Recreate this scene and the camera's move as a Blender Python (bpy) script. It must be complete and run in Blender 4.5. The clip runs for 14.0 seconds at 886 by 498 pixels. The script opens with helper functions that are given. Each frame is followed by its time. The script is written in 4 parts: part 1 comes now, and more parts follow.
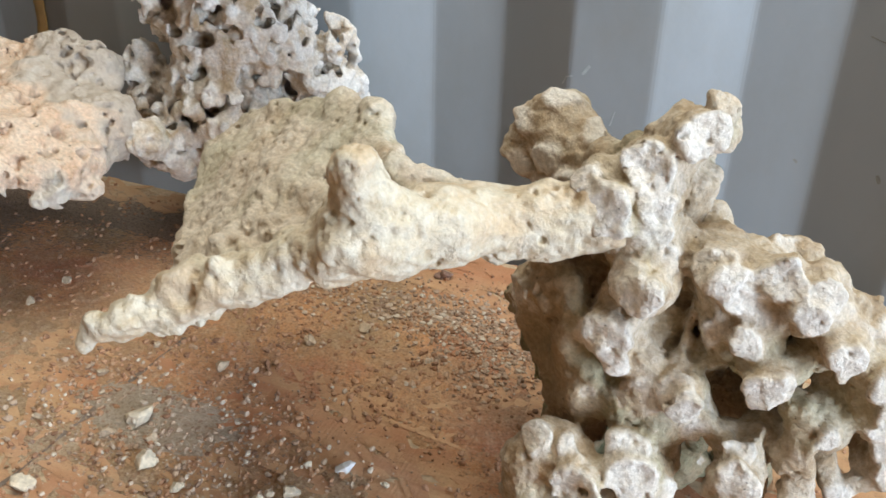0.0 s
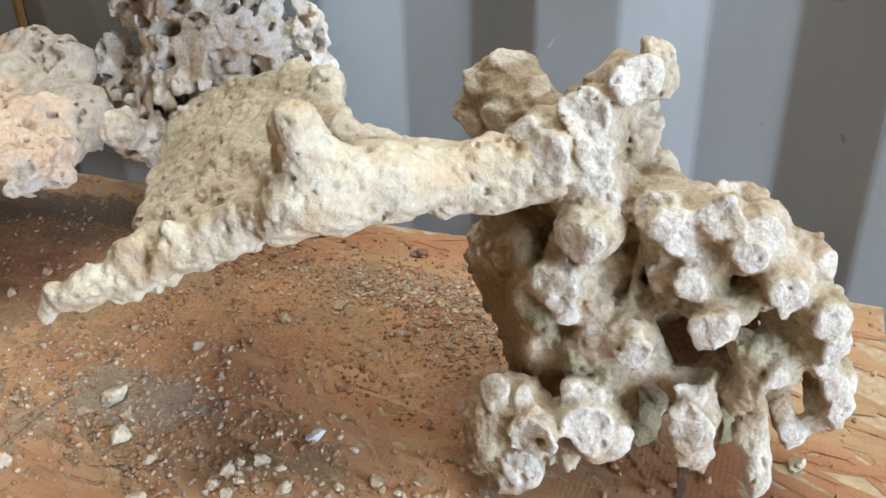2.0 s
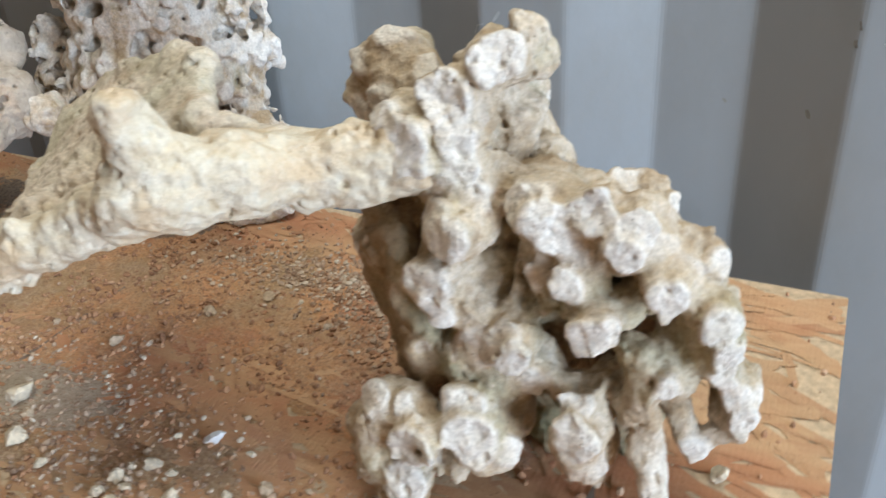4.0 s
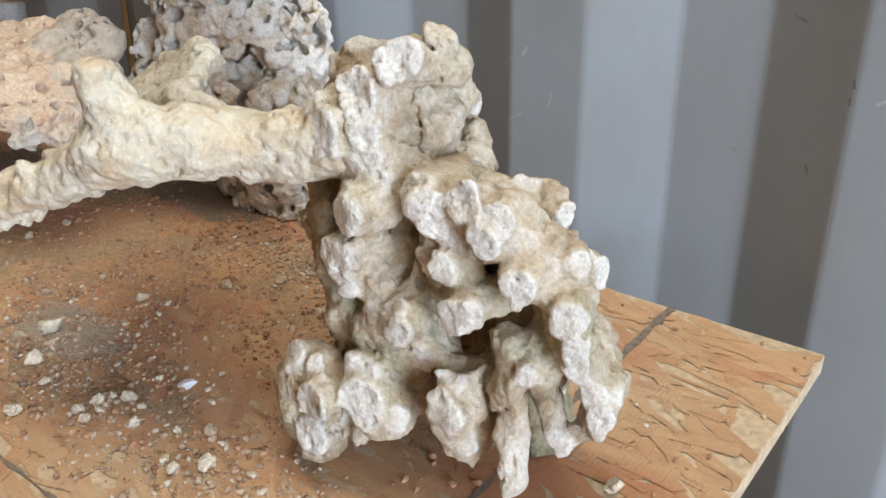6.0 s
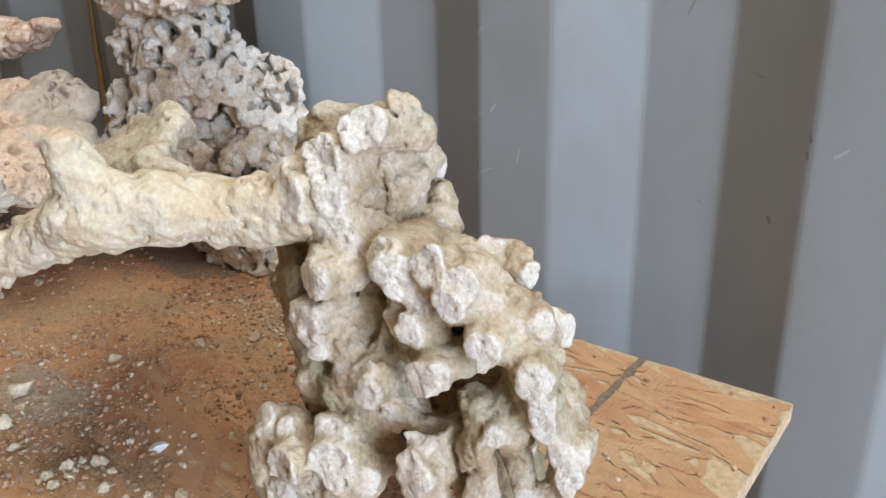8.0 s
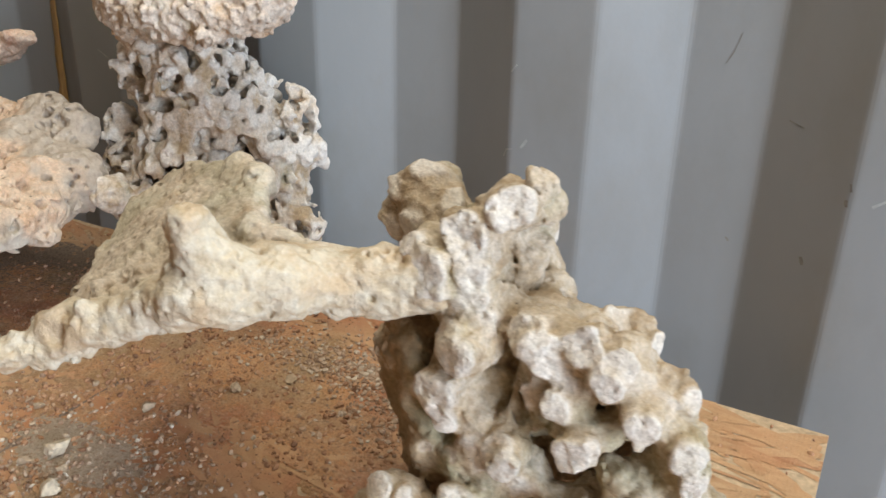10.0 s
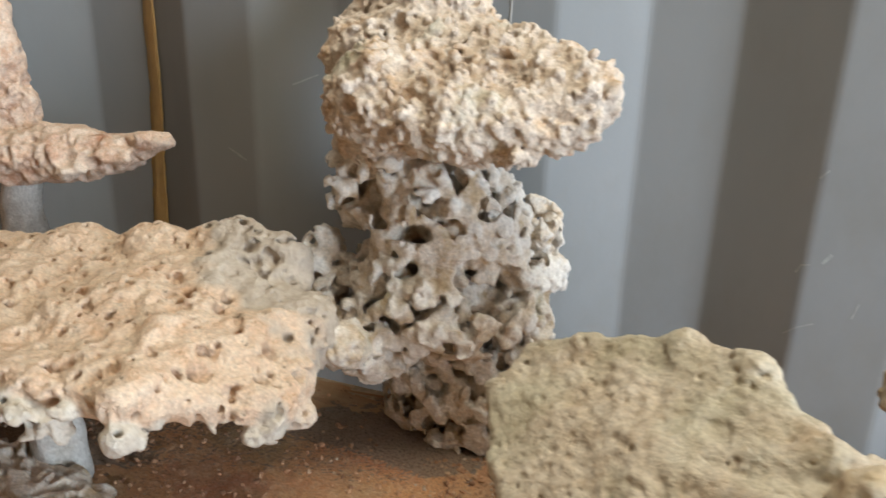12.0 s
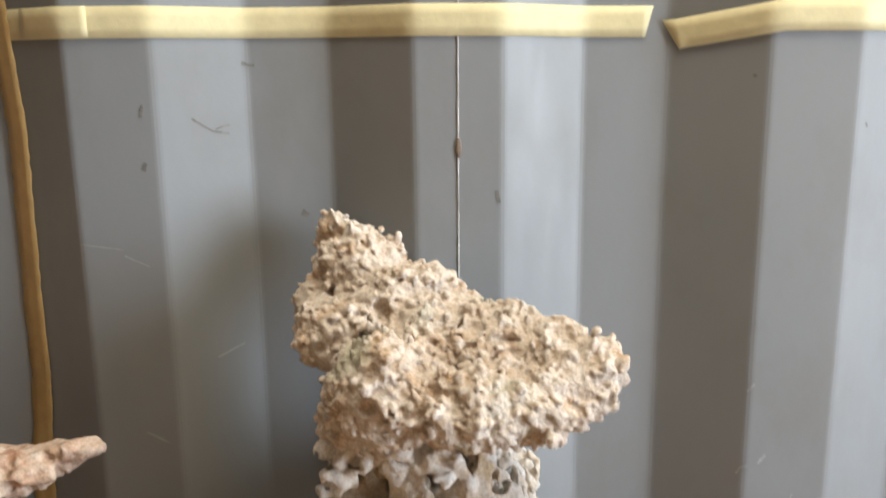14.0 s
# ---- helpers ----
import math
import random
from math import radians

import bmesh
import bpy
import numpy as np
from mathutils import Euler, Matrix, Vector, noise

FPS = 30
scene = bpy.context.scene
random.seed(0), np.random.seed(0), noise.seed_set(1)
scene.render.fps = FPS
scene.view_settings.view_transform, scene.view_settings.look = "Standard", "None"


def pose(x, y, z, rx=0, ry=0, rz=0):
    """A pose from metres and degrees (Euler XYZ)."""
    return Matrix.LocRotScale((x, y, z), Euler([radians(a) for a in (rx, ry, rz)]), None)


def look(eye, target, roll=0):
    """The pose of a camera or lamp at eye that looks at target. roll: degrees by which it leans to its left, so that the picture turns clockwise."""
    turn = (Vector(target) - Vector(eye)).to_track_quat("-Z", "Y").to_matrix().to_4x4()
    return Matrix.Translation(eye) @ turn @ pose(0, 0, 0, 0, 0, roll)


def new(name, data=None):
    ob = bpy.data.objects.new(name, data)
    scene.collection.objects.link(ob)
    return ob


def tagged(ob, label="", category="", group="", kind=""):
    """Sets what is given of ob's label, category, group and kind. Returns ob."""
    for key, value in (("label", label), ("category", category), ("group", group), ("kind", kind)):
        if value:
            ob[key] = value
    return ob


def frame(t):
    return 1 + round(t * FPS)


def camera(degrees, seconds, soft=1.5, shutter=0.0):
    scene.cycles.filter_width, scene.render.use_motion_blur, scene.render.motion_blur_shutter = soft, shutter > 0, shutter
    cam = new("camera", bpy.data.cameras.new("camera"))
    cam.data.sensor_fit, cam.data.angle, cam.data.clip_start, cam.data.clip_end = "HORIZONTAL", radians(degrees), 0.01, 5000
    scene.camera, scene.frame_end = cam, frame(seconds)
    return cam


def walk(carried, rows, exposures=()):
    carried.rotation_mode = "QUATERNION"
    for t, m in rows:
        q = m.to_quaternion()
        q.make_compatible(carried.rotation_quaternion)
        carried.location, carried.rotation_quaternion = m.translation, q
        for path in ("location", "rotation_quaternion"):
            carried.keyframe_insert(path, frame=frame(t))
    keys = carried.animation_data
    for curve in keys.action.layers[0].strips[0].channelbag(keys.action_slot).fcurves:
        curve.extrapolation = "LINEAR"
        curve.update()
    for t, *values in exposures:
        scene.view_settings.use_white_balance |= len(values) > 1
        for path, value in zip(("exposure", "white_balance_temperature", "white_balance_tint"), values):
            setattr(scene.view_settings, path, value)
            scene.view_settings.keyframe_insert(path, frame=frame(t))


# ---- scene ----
cam = camera(55.3, 14.0, soft=1.5, shutter=0.5)
PATH = [
    (0, (0.031, 0.041, 1.119), (-0.644, 1.671, 0.176), 1.2),
    (0.5, (0.035, 0.038, 1.122), (-0.683, 1.659, 0.195), -0.1),
    (1, (0.037, 0.035, 1.116), (-0.663, 1.657, 0.177), -0.6),
    (1.5, (0.054, 0.031, 1.105), (-0.63, 1.661, 0.169), -0.2),
    (2, (0.066, 0.036, 1.1), (-0.633, 1.664, 0.171), -1.4),
    (2.5, (0.084, 0.042, 1.091), (-0.613, 1.669, 0.159), -2.1),
    (3, (0.099, 0.048, 1.086), (-0.558, 1.681, 0.136), -2.2),
    (3.5, (0.104, 0.064, 1.084), (-0.639, 1.633, 0.091), -3.9),
    (4, (0.129, 0.103, 1.09), (-0.658, 1.659, 0.111), -3.5),
    (4.2, (0.157, 0.117, 1.087), (-0.719, 1.623, 0.106), -2.1),
    (6.3, (0.266, 0.115, 1.074), (-0.858, 1.534, 0.222), -1.4),
    (6.5, (0.27, 0.113, 1.066), (-0.849, 1.527, 0.201), -2.1),
    (7, (0.268, 0.115, 1.079), (-0.833, 1.575, 0.269), -1.9),
    (7.5, (0.273, 0.112, 1.079), (-0.798, 1.592, 0.266), -1.6),
    (8, (0.266, 0.119, 1.089), (-0.834, 1.603, 0.322), -1.5),
    (8.5, (0.265, 0.109, 1.1), (-0.811, 1.59, 0.294), -0.4),
    (8.7, (0.26, 0.108, 1.114), (-0.796, 1.604, 0.311), -0.4),
    (10.8, (0.018, 0.05, 1.15), (-0.474, 1.807, 0.33), 2.6),
    (11, (-0.026, 0.052, 1.161), (-0.405, 1.838, 0.343), 2.3),
    (11.5, (-0.143, 0.061, 1.162), (-0.544, 1.85, 0.363), 0.4),
    (11.6, (-0.154, 0.061, 1.16), (-0.625, 1.844, 0.386), 0.2),
    (12, (-0.189, 0.071, 1.152), (-0.845, 1.814, 0.423), 1.5),
    (12.5, (-0.257, 0.072, 1.176), (-0.695, 1.882, 0.445), 0.9),
    (13, (-0.328, 0.063, 1.207), (-0.524, 1.937, 0.534), -0.4),
    (13.2, (-0.358, 0.058, 1.217), (-0.492, 1.973, 0.654), -1.2),
    (13.5, (-0.378, 0.05, 1.235), (-0.417, 1.98, 0.711), -2.2),
    (14, (-0.377, 0.052, 1.251), (-0.434, 2.006, 0.829), -0.7),
]
walk(cam, [(t, look(eye, target, roll)) for t, eye, target, roll in PATH],
     exposures=((0, -0.40, 5500, 8), (4.2, -0.46, 5400, 8), (6.3, -0.54, 5600, 10), (8.7, -0.56, 5650, 11), (11, -0.60, 6000, 10), (12.7, -0.36, 5800, 8), (14, -0.29, 6000, 11)))

# ---- world, daylight, exposure ----
world = bpy.data.worlds.new("world")
scene.world = world
world.use_nodes = True
wn = world.node_tree.nodes
sky = wn.new("ShaderNodeTexSky")
sky.sky_type, sky.sun_disc = "NISHITA", False
sky.sun_elevation, sky.sun_rotation = radians(48), radians(-18)
world.node_tree.links.new(sky.outputs[0], wn["Background"].inputs[0])
wn["Background"].inputs[1].default_value = 0.10

DOOR_X = 3.2           # far end of the container
LEAF_Y = -0.45         # far end is open on this side, an added unseen leaf shuts the rest
FILL_HATCH = (0.08, 0.36)   # middle of an unseen roof hatch, added to light the bench from above
sun = new("sun", bpy.data.lights.new("sun", "SUN"))
sun.data.energy, sun.data.angle, sun.data.color = 2.5, radians(0.5), (1.0, 0.95, 0.88)
sun.matrix_world = look((-2, 6, 7), (0, 0, 0))


def daylight(name, w, h, watts, eye, target, tint=(0.88, 0.95, 1.0)):
    """Area lamp in an opening: sky light, unless given another tint."""
    d = new(name, bpy.data.lights.new(name, "AREA"))
    d.data.shape, d.data.size, d.data.size_y = "RECTANGLE", w, h
    d.data.energy, d.data.color = watts, tint
    d.matrix_world = look(eye, target)


daylight("daylight_end", 1.10, 2.10, 240.0, (DOOR_X - 0.03, -1.03, 1.25), (0.0, 0.3, 1.1))
# warm fill added through the unseen hatch, lifts tops and browns the folds
daylight("added_roof_fill", 1.2, 0.60, 30.0, (FILL_HATCH[0], FILL_HATCH[1], 2.37), (FILL_HATCH[0], FILL_HATCH[1], 0.0), (1.0, 0.87, 0.64))


# ---- materials ----
def material(name):
    m = bpy.data.materials.new(name)
    m.use_nodes = True
    return m, m.node_tree.nodes, m.node_tree.links, m.node_tree.nodes["Principled BSDF"]


def noise_tex(n, l, scale, detail=5, rough=0.55, stretch=None, kind="noise", turn=0.0):
    """A noise or voronoi factor on world-sized coordinates."""
    co = n.new("ShaderNodeTexCoord")
    mp = n.new("ShaderNodeMapping")
    l.new(co.outputs["Object"], mp.inputs[0])
    if stretch:
        mp.inputs["Scale"].default_value = stretch
    mp.inputs["Rotation"].default_value[2] = turn
    if kind == "noise":
        t = n.new("ShaderNodeTexNoise")
        t.inputs["Detail"].default_value, t.inputs["Roughness"].default_value = detail, rough
    else:
        t = n.new("ShaderNodeTexVoronoi")
    t.inputs["Scale"].default_value = scale
    l.new(mp.outputs[0], t.inputs["Vector"])
    return t


def ramp(n, l, fac, stops):
    r = n.new("ShaderNodeValToRGB")
    e = r.color_ramp.elements
    while len(e) < len(stops):
        e.new(0.5)
    for k, (p, c) in zip(e, stops):
        k.position = p
        k.color = (*c, 1) if len(c) == 3 else c
    l.new(fac, r.inputs[0])
    return r.outputs[0]


def mix(n, l, fac, a, b, mode="MIX"):
    m = n.new("ShaderNodeMix")
    m.data_type, m.blend_type = "RGBA", mode
    for sock, v in ((m.inputs[0], fac), (m.inputs[6], a), (m.inputs[7], b)):
        if isinstance(v, (int, float)):
            sock.default_value = v
        elif isinstance(v, tuple):
            sock.default_value = (*v, 1)
        else:
            l.new(v, sock)
    return m.outputs[2]


def bump(n, l, height, strength, distance, before=None):
    b = n.new("ShaderNodeBump")
    b.inputs["Strength"].default_value, b.inputs["Distance"].default_value = strength, distance
    l.new(height, b.inputs["Height"])
    if before:
        l.new(before, b.inputs["Normal"])
    return b.outputs[0]


def grey(v):
    return (v, v, v)


def rock_material(name, base, pale, stain, green=(0.30, 0.33, 0.20), stain_at=(0.52, 0.68), green_at=(0.60, 0.75), pore=0.5, grain=1.0, blend=1.0, pits=330, inner_tones=None):
    """Dry reef rock: chalky base, pale fresh faces (attribute 'fresh'), rusty and green stains, dark pin holes."""
    m, n, l, p = material(name)
    big = noise_tex(n, l, 38, 7, 0.65)
    mid = noise_tex(n, l, 110, 7, 0.7)
    fine = noise_tex(n, l, 420, 4, 0.65)
    cell = noise_tex(n, l, 210, kind="voronoi")
    grn = noise_tex(n, l, 17, 4, 0.5, stretch=(1, 1.2, 0.8))
    col = mix(n, l, ramp(n, l, mid.outputs[0], [(0.35, grey(0)), (0.68, grey(blend))]), base, pale)
    col = mix(n, l, ramp(n, l, big.outputs[0], [(stain_at[0], grey(0)), (stain_at[1], grey(0.8))]), col, stain)
    col = mix(n, l, ramp(n, l, grn.outputs[0], [(green_at[0], grey(0)), (green_at[1], grey(0.55))]), col, green)
    at = n.new("ShaderNodeAttribute")
    at.attribute_name = "fresh"
    fr = n.new("ShaderNodeMath")
    fr.operation, fr.use_clamp = "MULTIPLY_ADD", True
    l.new(at.outputs["Fac"], fr.inputs[0])
    l.new(ramp(n, l, mid.outputs[0], [(0.3, grey(0.55)), (0.6, grey(1.0))]), fr.inputs[1])
    fr.inputs[2].default_value = 0.0
    col = mix(n, l, fr.outputs[0], col, pale)
    # negative fresh: brown and olive, darker than the base
    if inner_tones:
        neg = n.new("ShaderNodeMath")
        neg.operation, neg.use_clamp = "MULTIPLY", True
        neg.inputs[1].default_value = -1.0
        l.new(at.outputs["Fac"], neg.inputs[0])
        col = mix(n, l, neg.outputs[0], col, mix(n, l, ramp(n, l, grn.outputs[0], [(0.42, grey(0)), (0.58, grey(1))]), *inner_tones))
    speck = noise_tex(n, l, pits, 2, 0.5)
    dots = ramp(n, l, speck.outputs[0], [(0.70, grey(0)), (0.78, grey(pore))])
    col = mix(n, l, dots, col, (0.12, 0.095, 0.07))
    tone = ramp(n, l, fine.outputs[0], [(0.3, grey(0.74)), (0.68, grey(1.10))])
    col = mix(n, l, 1.0, col, tone, "MULTIPLY")
    l.new(col, p.inputs["Base Color"])
    p.inputs["Roughness"].default_value = 0.93
    p.inputs["Specular IOR Level"].default_value = 0.15
    b0 = bump(n, l, cell.outputs["Distance"], 0.22 * grain, 0.002)
    b1 = bump(n, l, mid.outputs[0], 0.42 * grain, 0.003, b0)
    b2 = bump(n, l, fine.outputs[0], 0.75 * grain, 0.0012, b1)
    l.new(b2, p.inputs["Normal"])
    return m


M_CORAL = rock_material("chalky_reef_rock", (0.50, 0.40, 0.27), (0.74, 0.70, 0.635), (0.36, 0.26, 0.155), green=(0.38, 0.36, 0.22), stain_at=(0.47, 0.62), green_at=(0.55, 0.68), blend=0.5, grain=1.4, pore=0.75, inner_tones=((0.36, 0.265, 0.16), (0.20, 0.20, 0.115)))
M_PLATE = rock_material("grey_tan_reef_rock", (0.58, 0.49, 0.375), (0.68, 0.61, 0.51), (0.50, 0.39, 0.27), green=(0.475, 0.455, 0.33), green_at=(0.46, 0.62), pore=0.3, pits=260, grain=1.2)
M_LATTICE = rock_material("pale_grey_reef_rock", (0.64, 0.54, 0.42), (0.82, 0.78, 0.72), (0.46, 0.33, 0.18), stain_at=(0.5, 0.64))
M_CAP = rock_material("beige_crusty_rock", (0.67, 0.555, 0.445), (0.77, 0.695, 0.61), (0.56, 0.38, 0.22), stain_at=(0.52, 0.66), grain=1.5, pore=0.7)
M_SLAB = rock_material("peach_crusty_rock", (0.76, 0.57, 0.415), (0.81, 0.675, 0.53), (0.67, 0.43, 0.265), green=(0.46, 0.42, 0.35), stain_at=(0.5, 0.7), green_at=(0.62, 0.7), grain=1.5, pore=0.75, pits=180)
M_LEDGE = rock_material("pinkish_crusty_rock", (0.66, 0.46, 0.33), (0.76, 0.65, 0.55), (0.44, 0.22, 0.13), grain=1.2)
M_POST = rock_material("grey_white_stone", (0.55, 0.53, 0.49), (0.66, 0.65, 0.61), (0.42, 0.38, 0.32), grain=0.7)


def painted_steel():
    m, n, l, p = material("grey_painted_steel")
    big = noise_tex(n, l, 3.2, 5, 0.6, stretch=(1, 1, 0.45))
    fine = noise_tex(n, l, 240, 3, 0.5)
    scuff = noise_tex(n, l, 26, 6, 0.7, stretch=(1, 1, 0.25))
    col = ramp(n, l, big.outputs[0], [(0.3, (0.212, 0.228, 0.240)), (0.7, (0.262, 0.276, 0.285))])
    col = mix(n, l, ramp(n, l, scuff.outputs[0], [(0.62, grey(0)), (0.80, grey(0.35))]), col, (0.25, 0.24, 0.22))
    grime = noise_tex(n, l, 9, 6, 0.65, stretch=(1, 1, 0.6))
    col = mix(n, l, ramp(n, l, grime.outputs[0], [(0.50, grey(0)), (0.72, grey(0.45))]), col, (0.195, 0.190, 0.172))
    l.new(col, p.inputs["Base Color"])
    l.new(ramp(n, l, scuff.outputs[0], [(0.3, grey(0.42)), (0.7, grey(0.6))]), p.inputs["Roughness"])
    p.inputs["Specular IOR Level"].default_value = 0.4
    l.new(bump(n, l, fine.outputs[0], 0.08, 0.001, bump(n, l, big.outputs[0], 0.3, 0.004)), p.inputs["Normal"])
    return m


def plain(name, c, rough=0.7, spread=0.12, scale=40, rel=0.2, distance=0.002):
    m, n, l, p = material(name)
    t = noise_tex(n, l, scale, 6, 0.6)
    lo, hi = tuple(v * (1 - spread) for v in c), tuple(min(1, v * (1 + spread)) for v in c)
    l.new(ramp(n, l, t.outputs[0], [(0.3, lo), (0.7, hi)]), p.inputs["Base Color"])
    p.inputs["Roughness"].default_value = rough
    l.new(bump(n, l, t.outputs[0], rel, distance), p.inputs["Normal"])
    return m


def bench_tint(n, l):
    """Drifts of orange, rust, olive and grey stain over the bench."""
    a = noise_tex(n, l, 5.5, 5, 0.6)
    b = noise_tex(n, l, 13, 5, 0.6)
    col = ramp(n, l, a.outputs[0], [(0.38, (0.52, 0.22, 0.11)), (0.46, (0.64, 0.33, 0.145)), (0.55, (0.46, 0.30, 0.145)), (0.63, (0.52, 0.40, 0.27))])
    return mix(n, l, ramp(n, l, b.outputs[0], [(0.45, grey(0)), (0.65, grey(0.7))]), col, (0.44, 0.29, 0.165))


def strand_wood():
    """Oriented strand board: each flake its own tone by island, with grain along and dusty wear."""
    m, n, l, p = material("strand_board_flakes")
    geo = n.new("ShaderNodeNewGeometry")
    tone = ramp(n, l, geo.outputs["Random Per Island"], [(0.0, (0.30, 0.10, 0.05)), (0.13, (0.44, 0.18, 0.085)), (0.22, (0.58, 0.33, 0.165)), (0.6, (0.61, 0.37, 0.19)), (0.85, (0.64, 0.405, 0.215)), (1.0, (0.68, 0.46, 0.265))])
    grain = noise_tex(n, l, 130, 5, 0.65, stretch=(0.25, 1.0, 1.0), turn=0.3)
    fine = noise_tex(n, l, 500, 3, 0.6)
    col = mix(n, l, 0.62, tone, ramp(n, l, grain.outputs[0], [(0.35, (0.42, 0.22, 0.11)), (0.65, (0.62, 0.41, 0.235))]))
    dust = noise_tex(n, l, 7, 6, 0.65)
    col = mix(n, l, ramp(n, l, dust.outputs[0], [(0.42, grey(0.05)), (0.65, grey(0.55))]), col, (0.45, 0.30, 0.165))
    red = noise_tex(n, l, 9, 4, 0.5, stretch=(0.6, 1.6, 1))
    col = mix(n, l, ramp(n, l, red.outputs[0], [(0.50, grey(0)), (0.63, grey(0.62))]), col, (0.40, 0.135, 0.058))
    col = mix(n, l, 0.22, col, bench_tint(n, l))
    spk = noise_tex(n, l, 700, 3, 0.7)
    col = mix(n, l, ramp(n, l, spk.outputs[0], [(0.60, grey(0)), (0.70, grey(0.6))]), col, (0.20, 0.10, 0.055))
    col = mix(n, l, ramp(n, l, spk.outputs[0], [(0.30, grey(0.5)), (0.38, grey(0))]), col, (0.62, 0.46, 0.30))
    l.new(col, p.inputs["Base Color"])
    p.inputs["Roughness"].default_value = 0.8
    # imprint of the press screen: fine ribs across the board
    rib = n.new("ShaderNodeTexWave")
    rib.inputs["Scale"].default_value, rib.inputs["Distortion"].default_value, rib.inputs["Detail"].default_value = 95, 1.2, 2
    co = n.new("ShaderNodeTexCoord")
    l.new(co.outputs["Object"], rib.inputs["Vector"])
    b = bump(n, l, rib.outputs["Fac"], 0.11, 0.0008, bump(n, l, grain.outputs[0], 0.45, 0.0012))
    l.new(bump(n, l, fine.outputs[0], 0.4, 0.0008, b), p.inputs["Normal"])
    return m


M_STEEL = painted_steel()
M_OSB = strand_wood()
M_EDGE = plain("raw_board_edge", (0.55, 0.42, 0.27), 0.85, 0.25, 180, 0.5)
# brown of the unseen walls, picked to warm the light they bounce
M_BOUNCE = plain("brown_bounce_lining", (0.32, 0.195, 0.085), 0.7, 0.2, 9)
M_FLOOR = plain("plywood_floor", (0.32, 0.18, 0.085), 0.7, 0.3, 12)
M_TAPE = plain("masking_tape", (0.67, 0.60, 0.35), 0.6, 0.06, 90, 0.25)
M_TAPE_OLD = plain("aged_masking_tape", (0.46, 0.32, 0.13), 0.6, 0.12, 60, 0.25)
M_INK = plain("faded_printed_ink", (0.20, 0.155, 0.12), 0.85, 0.35, 220)
M_PEBBLE = plain("chalky_pebble", (0.62, 0.54, 0.41), 0.95, 0.3, 2.2, 0.6)
M_ROOF = plain("pale_painted_roof", (0.34, 0.27, 0.19), 0.8, 0.05, 8)
M_OUT = plain("gravel_yard", (0.30, 0.28, 0.25), 0.95, 0.3, 6)


# ---- builders ----
def link_mesh(name, bm, mat, smooth=False, parent=None, label=""):
    me = bpy.data.meshes.new(name)
    bm.to_mesh(me)
    bm.free()
    me.materials.append(mat)
    if smooth:
        me.polygons.foreach_set("use_smooth", [True] * len(me.polygons))
    ob = new(name, me)
    if parent:
        ob.parent = parent
    if label:
        ob["label"] = label
    return ob


def part(name, bm, mat, parent, label="", smooth=False):
    return link_mesh(name, bm, mat, smooth, parent, label)


def box_bm(lo, hi, bevel=0.0):
    bm = bmesh.new()
    bmesh.ops.create_cube(bm, size=1)
    for v in bm.verts:
        v.co = Vector([(lo[i] + hi[i]) / 2 + v.co[i] * (hi[i] - lo[i]) for i in range(3)])
    if bevel:
        bmesh.ops.bevel(bm, geom=bm.edges[:], offset=bevel, segments=2, affect="EDGES")
    return bm


# container: corrugated side wall, pitch 0.277, depth 0.036
NEAR, FAR, PITCH, FIRST = 0.727, 0.763, 0.277, -0.141
LEFT_X, FRONT_Y, ROOF = -3.2, -1.60, 2.39


def wall_y(x):
    """Depth of the corrugated face at x."""
    u = (x - FIRST) % PITCH
    if u < 0.070:
        return NEAR
    if u < 0.137:
        return NEAR + (u - 0.070) / 0.067 * (FAR - NEAR)
    if u < 0.205:
        return FAR
    return FAR - (u - 0.205) / 0.072 * (FAR - NEAR)


def corrugated(name, along, x0, x1, z0, z1, flip=1.0, offset=0.0):
    """A corrugated sheet with rounded folds; along 0: runs in x, face towards -y."""
    prof = []
    k0, k1 = int((x0 - FIRST) / PITCH) - 2, int((x1 - FIRST) / PITCH) + 2
    r = 0.0035
    for k in range(k0, k1):
        b = FIRST + k * PITCH
        for u in (0.0, 0.070, 0.137, 0.205):
            for s in (-r, -r * 0.4, r * 0.4, r):
                x = b + u + s
                ys = [wall_y(x + q) for q in (-r * 0.7, 0, r * 0.7)]
                prof.append((x, sum(ys) / 3))
    prof = [p for p in prof if x0 <= p[0] <= x1]
    prof = [(x0, wall_y(x0))] + prof + [(x1, wall_y(x1))]
    bm = bmesh.new()
    zs = (z0, z1)
    front, back = [], []
    for x, y in prof:
        d = offset + flip * (y - NEAR)
        f = [(x, d, z) if along == 0 else (d, x, z) for z in zs]
        g = [(x, d + flip * 0.002, z) if along == 0 else (d + flip * 0.002, x, z) for z in zs]
        front.append([bm.verts.new(c) for c in f])
        back.append([bm.verts.new(c) for c in g])
    for i in range(len(prof) - 1):
        bm.faces.new((front[i][0], front[i + 1][0], front[i + 1][1], front[i][1]))
        bm.faces.new((back[i][0], back[i][1], back[i + 1][1], back[i + 1][0]))
        bm.faces.new((front[i][1], front[i + 1][1], back[i + 1][1], back[i][1]))
        bm.faces.new((front[i][0], back[i][0], back[i + 1][0], front[i + 1][0]))
    bmesh.ops.recalc_face_normals(bm, faces=bm.faces)
    ob = link_mesh(name, bm, M_STEEL)
    return tagged(ob, kind="structure", label="grey painted corrugated steel container wall", category="wall")


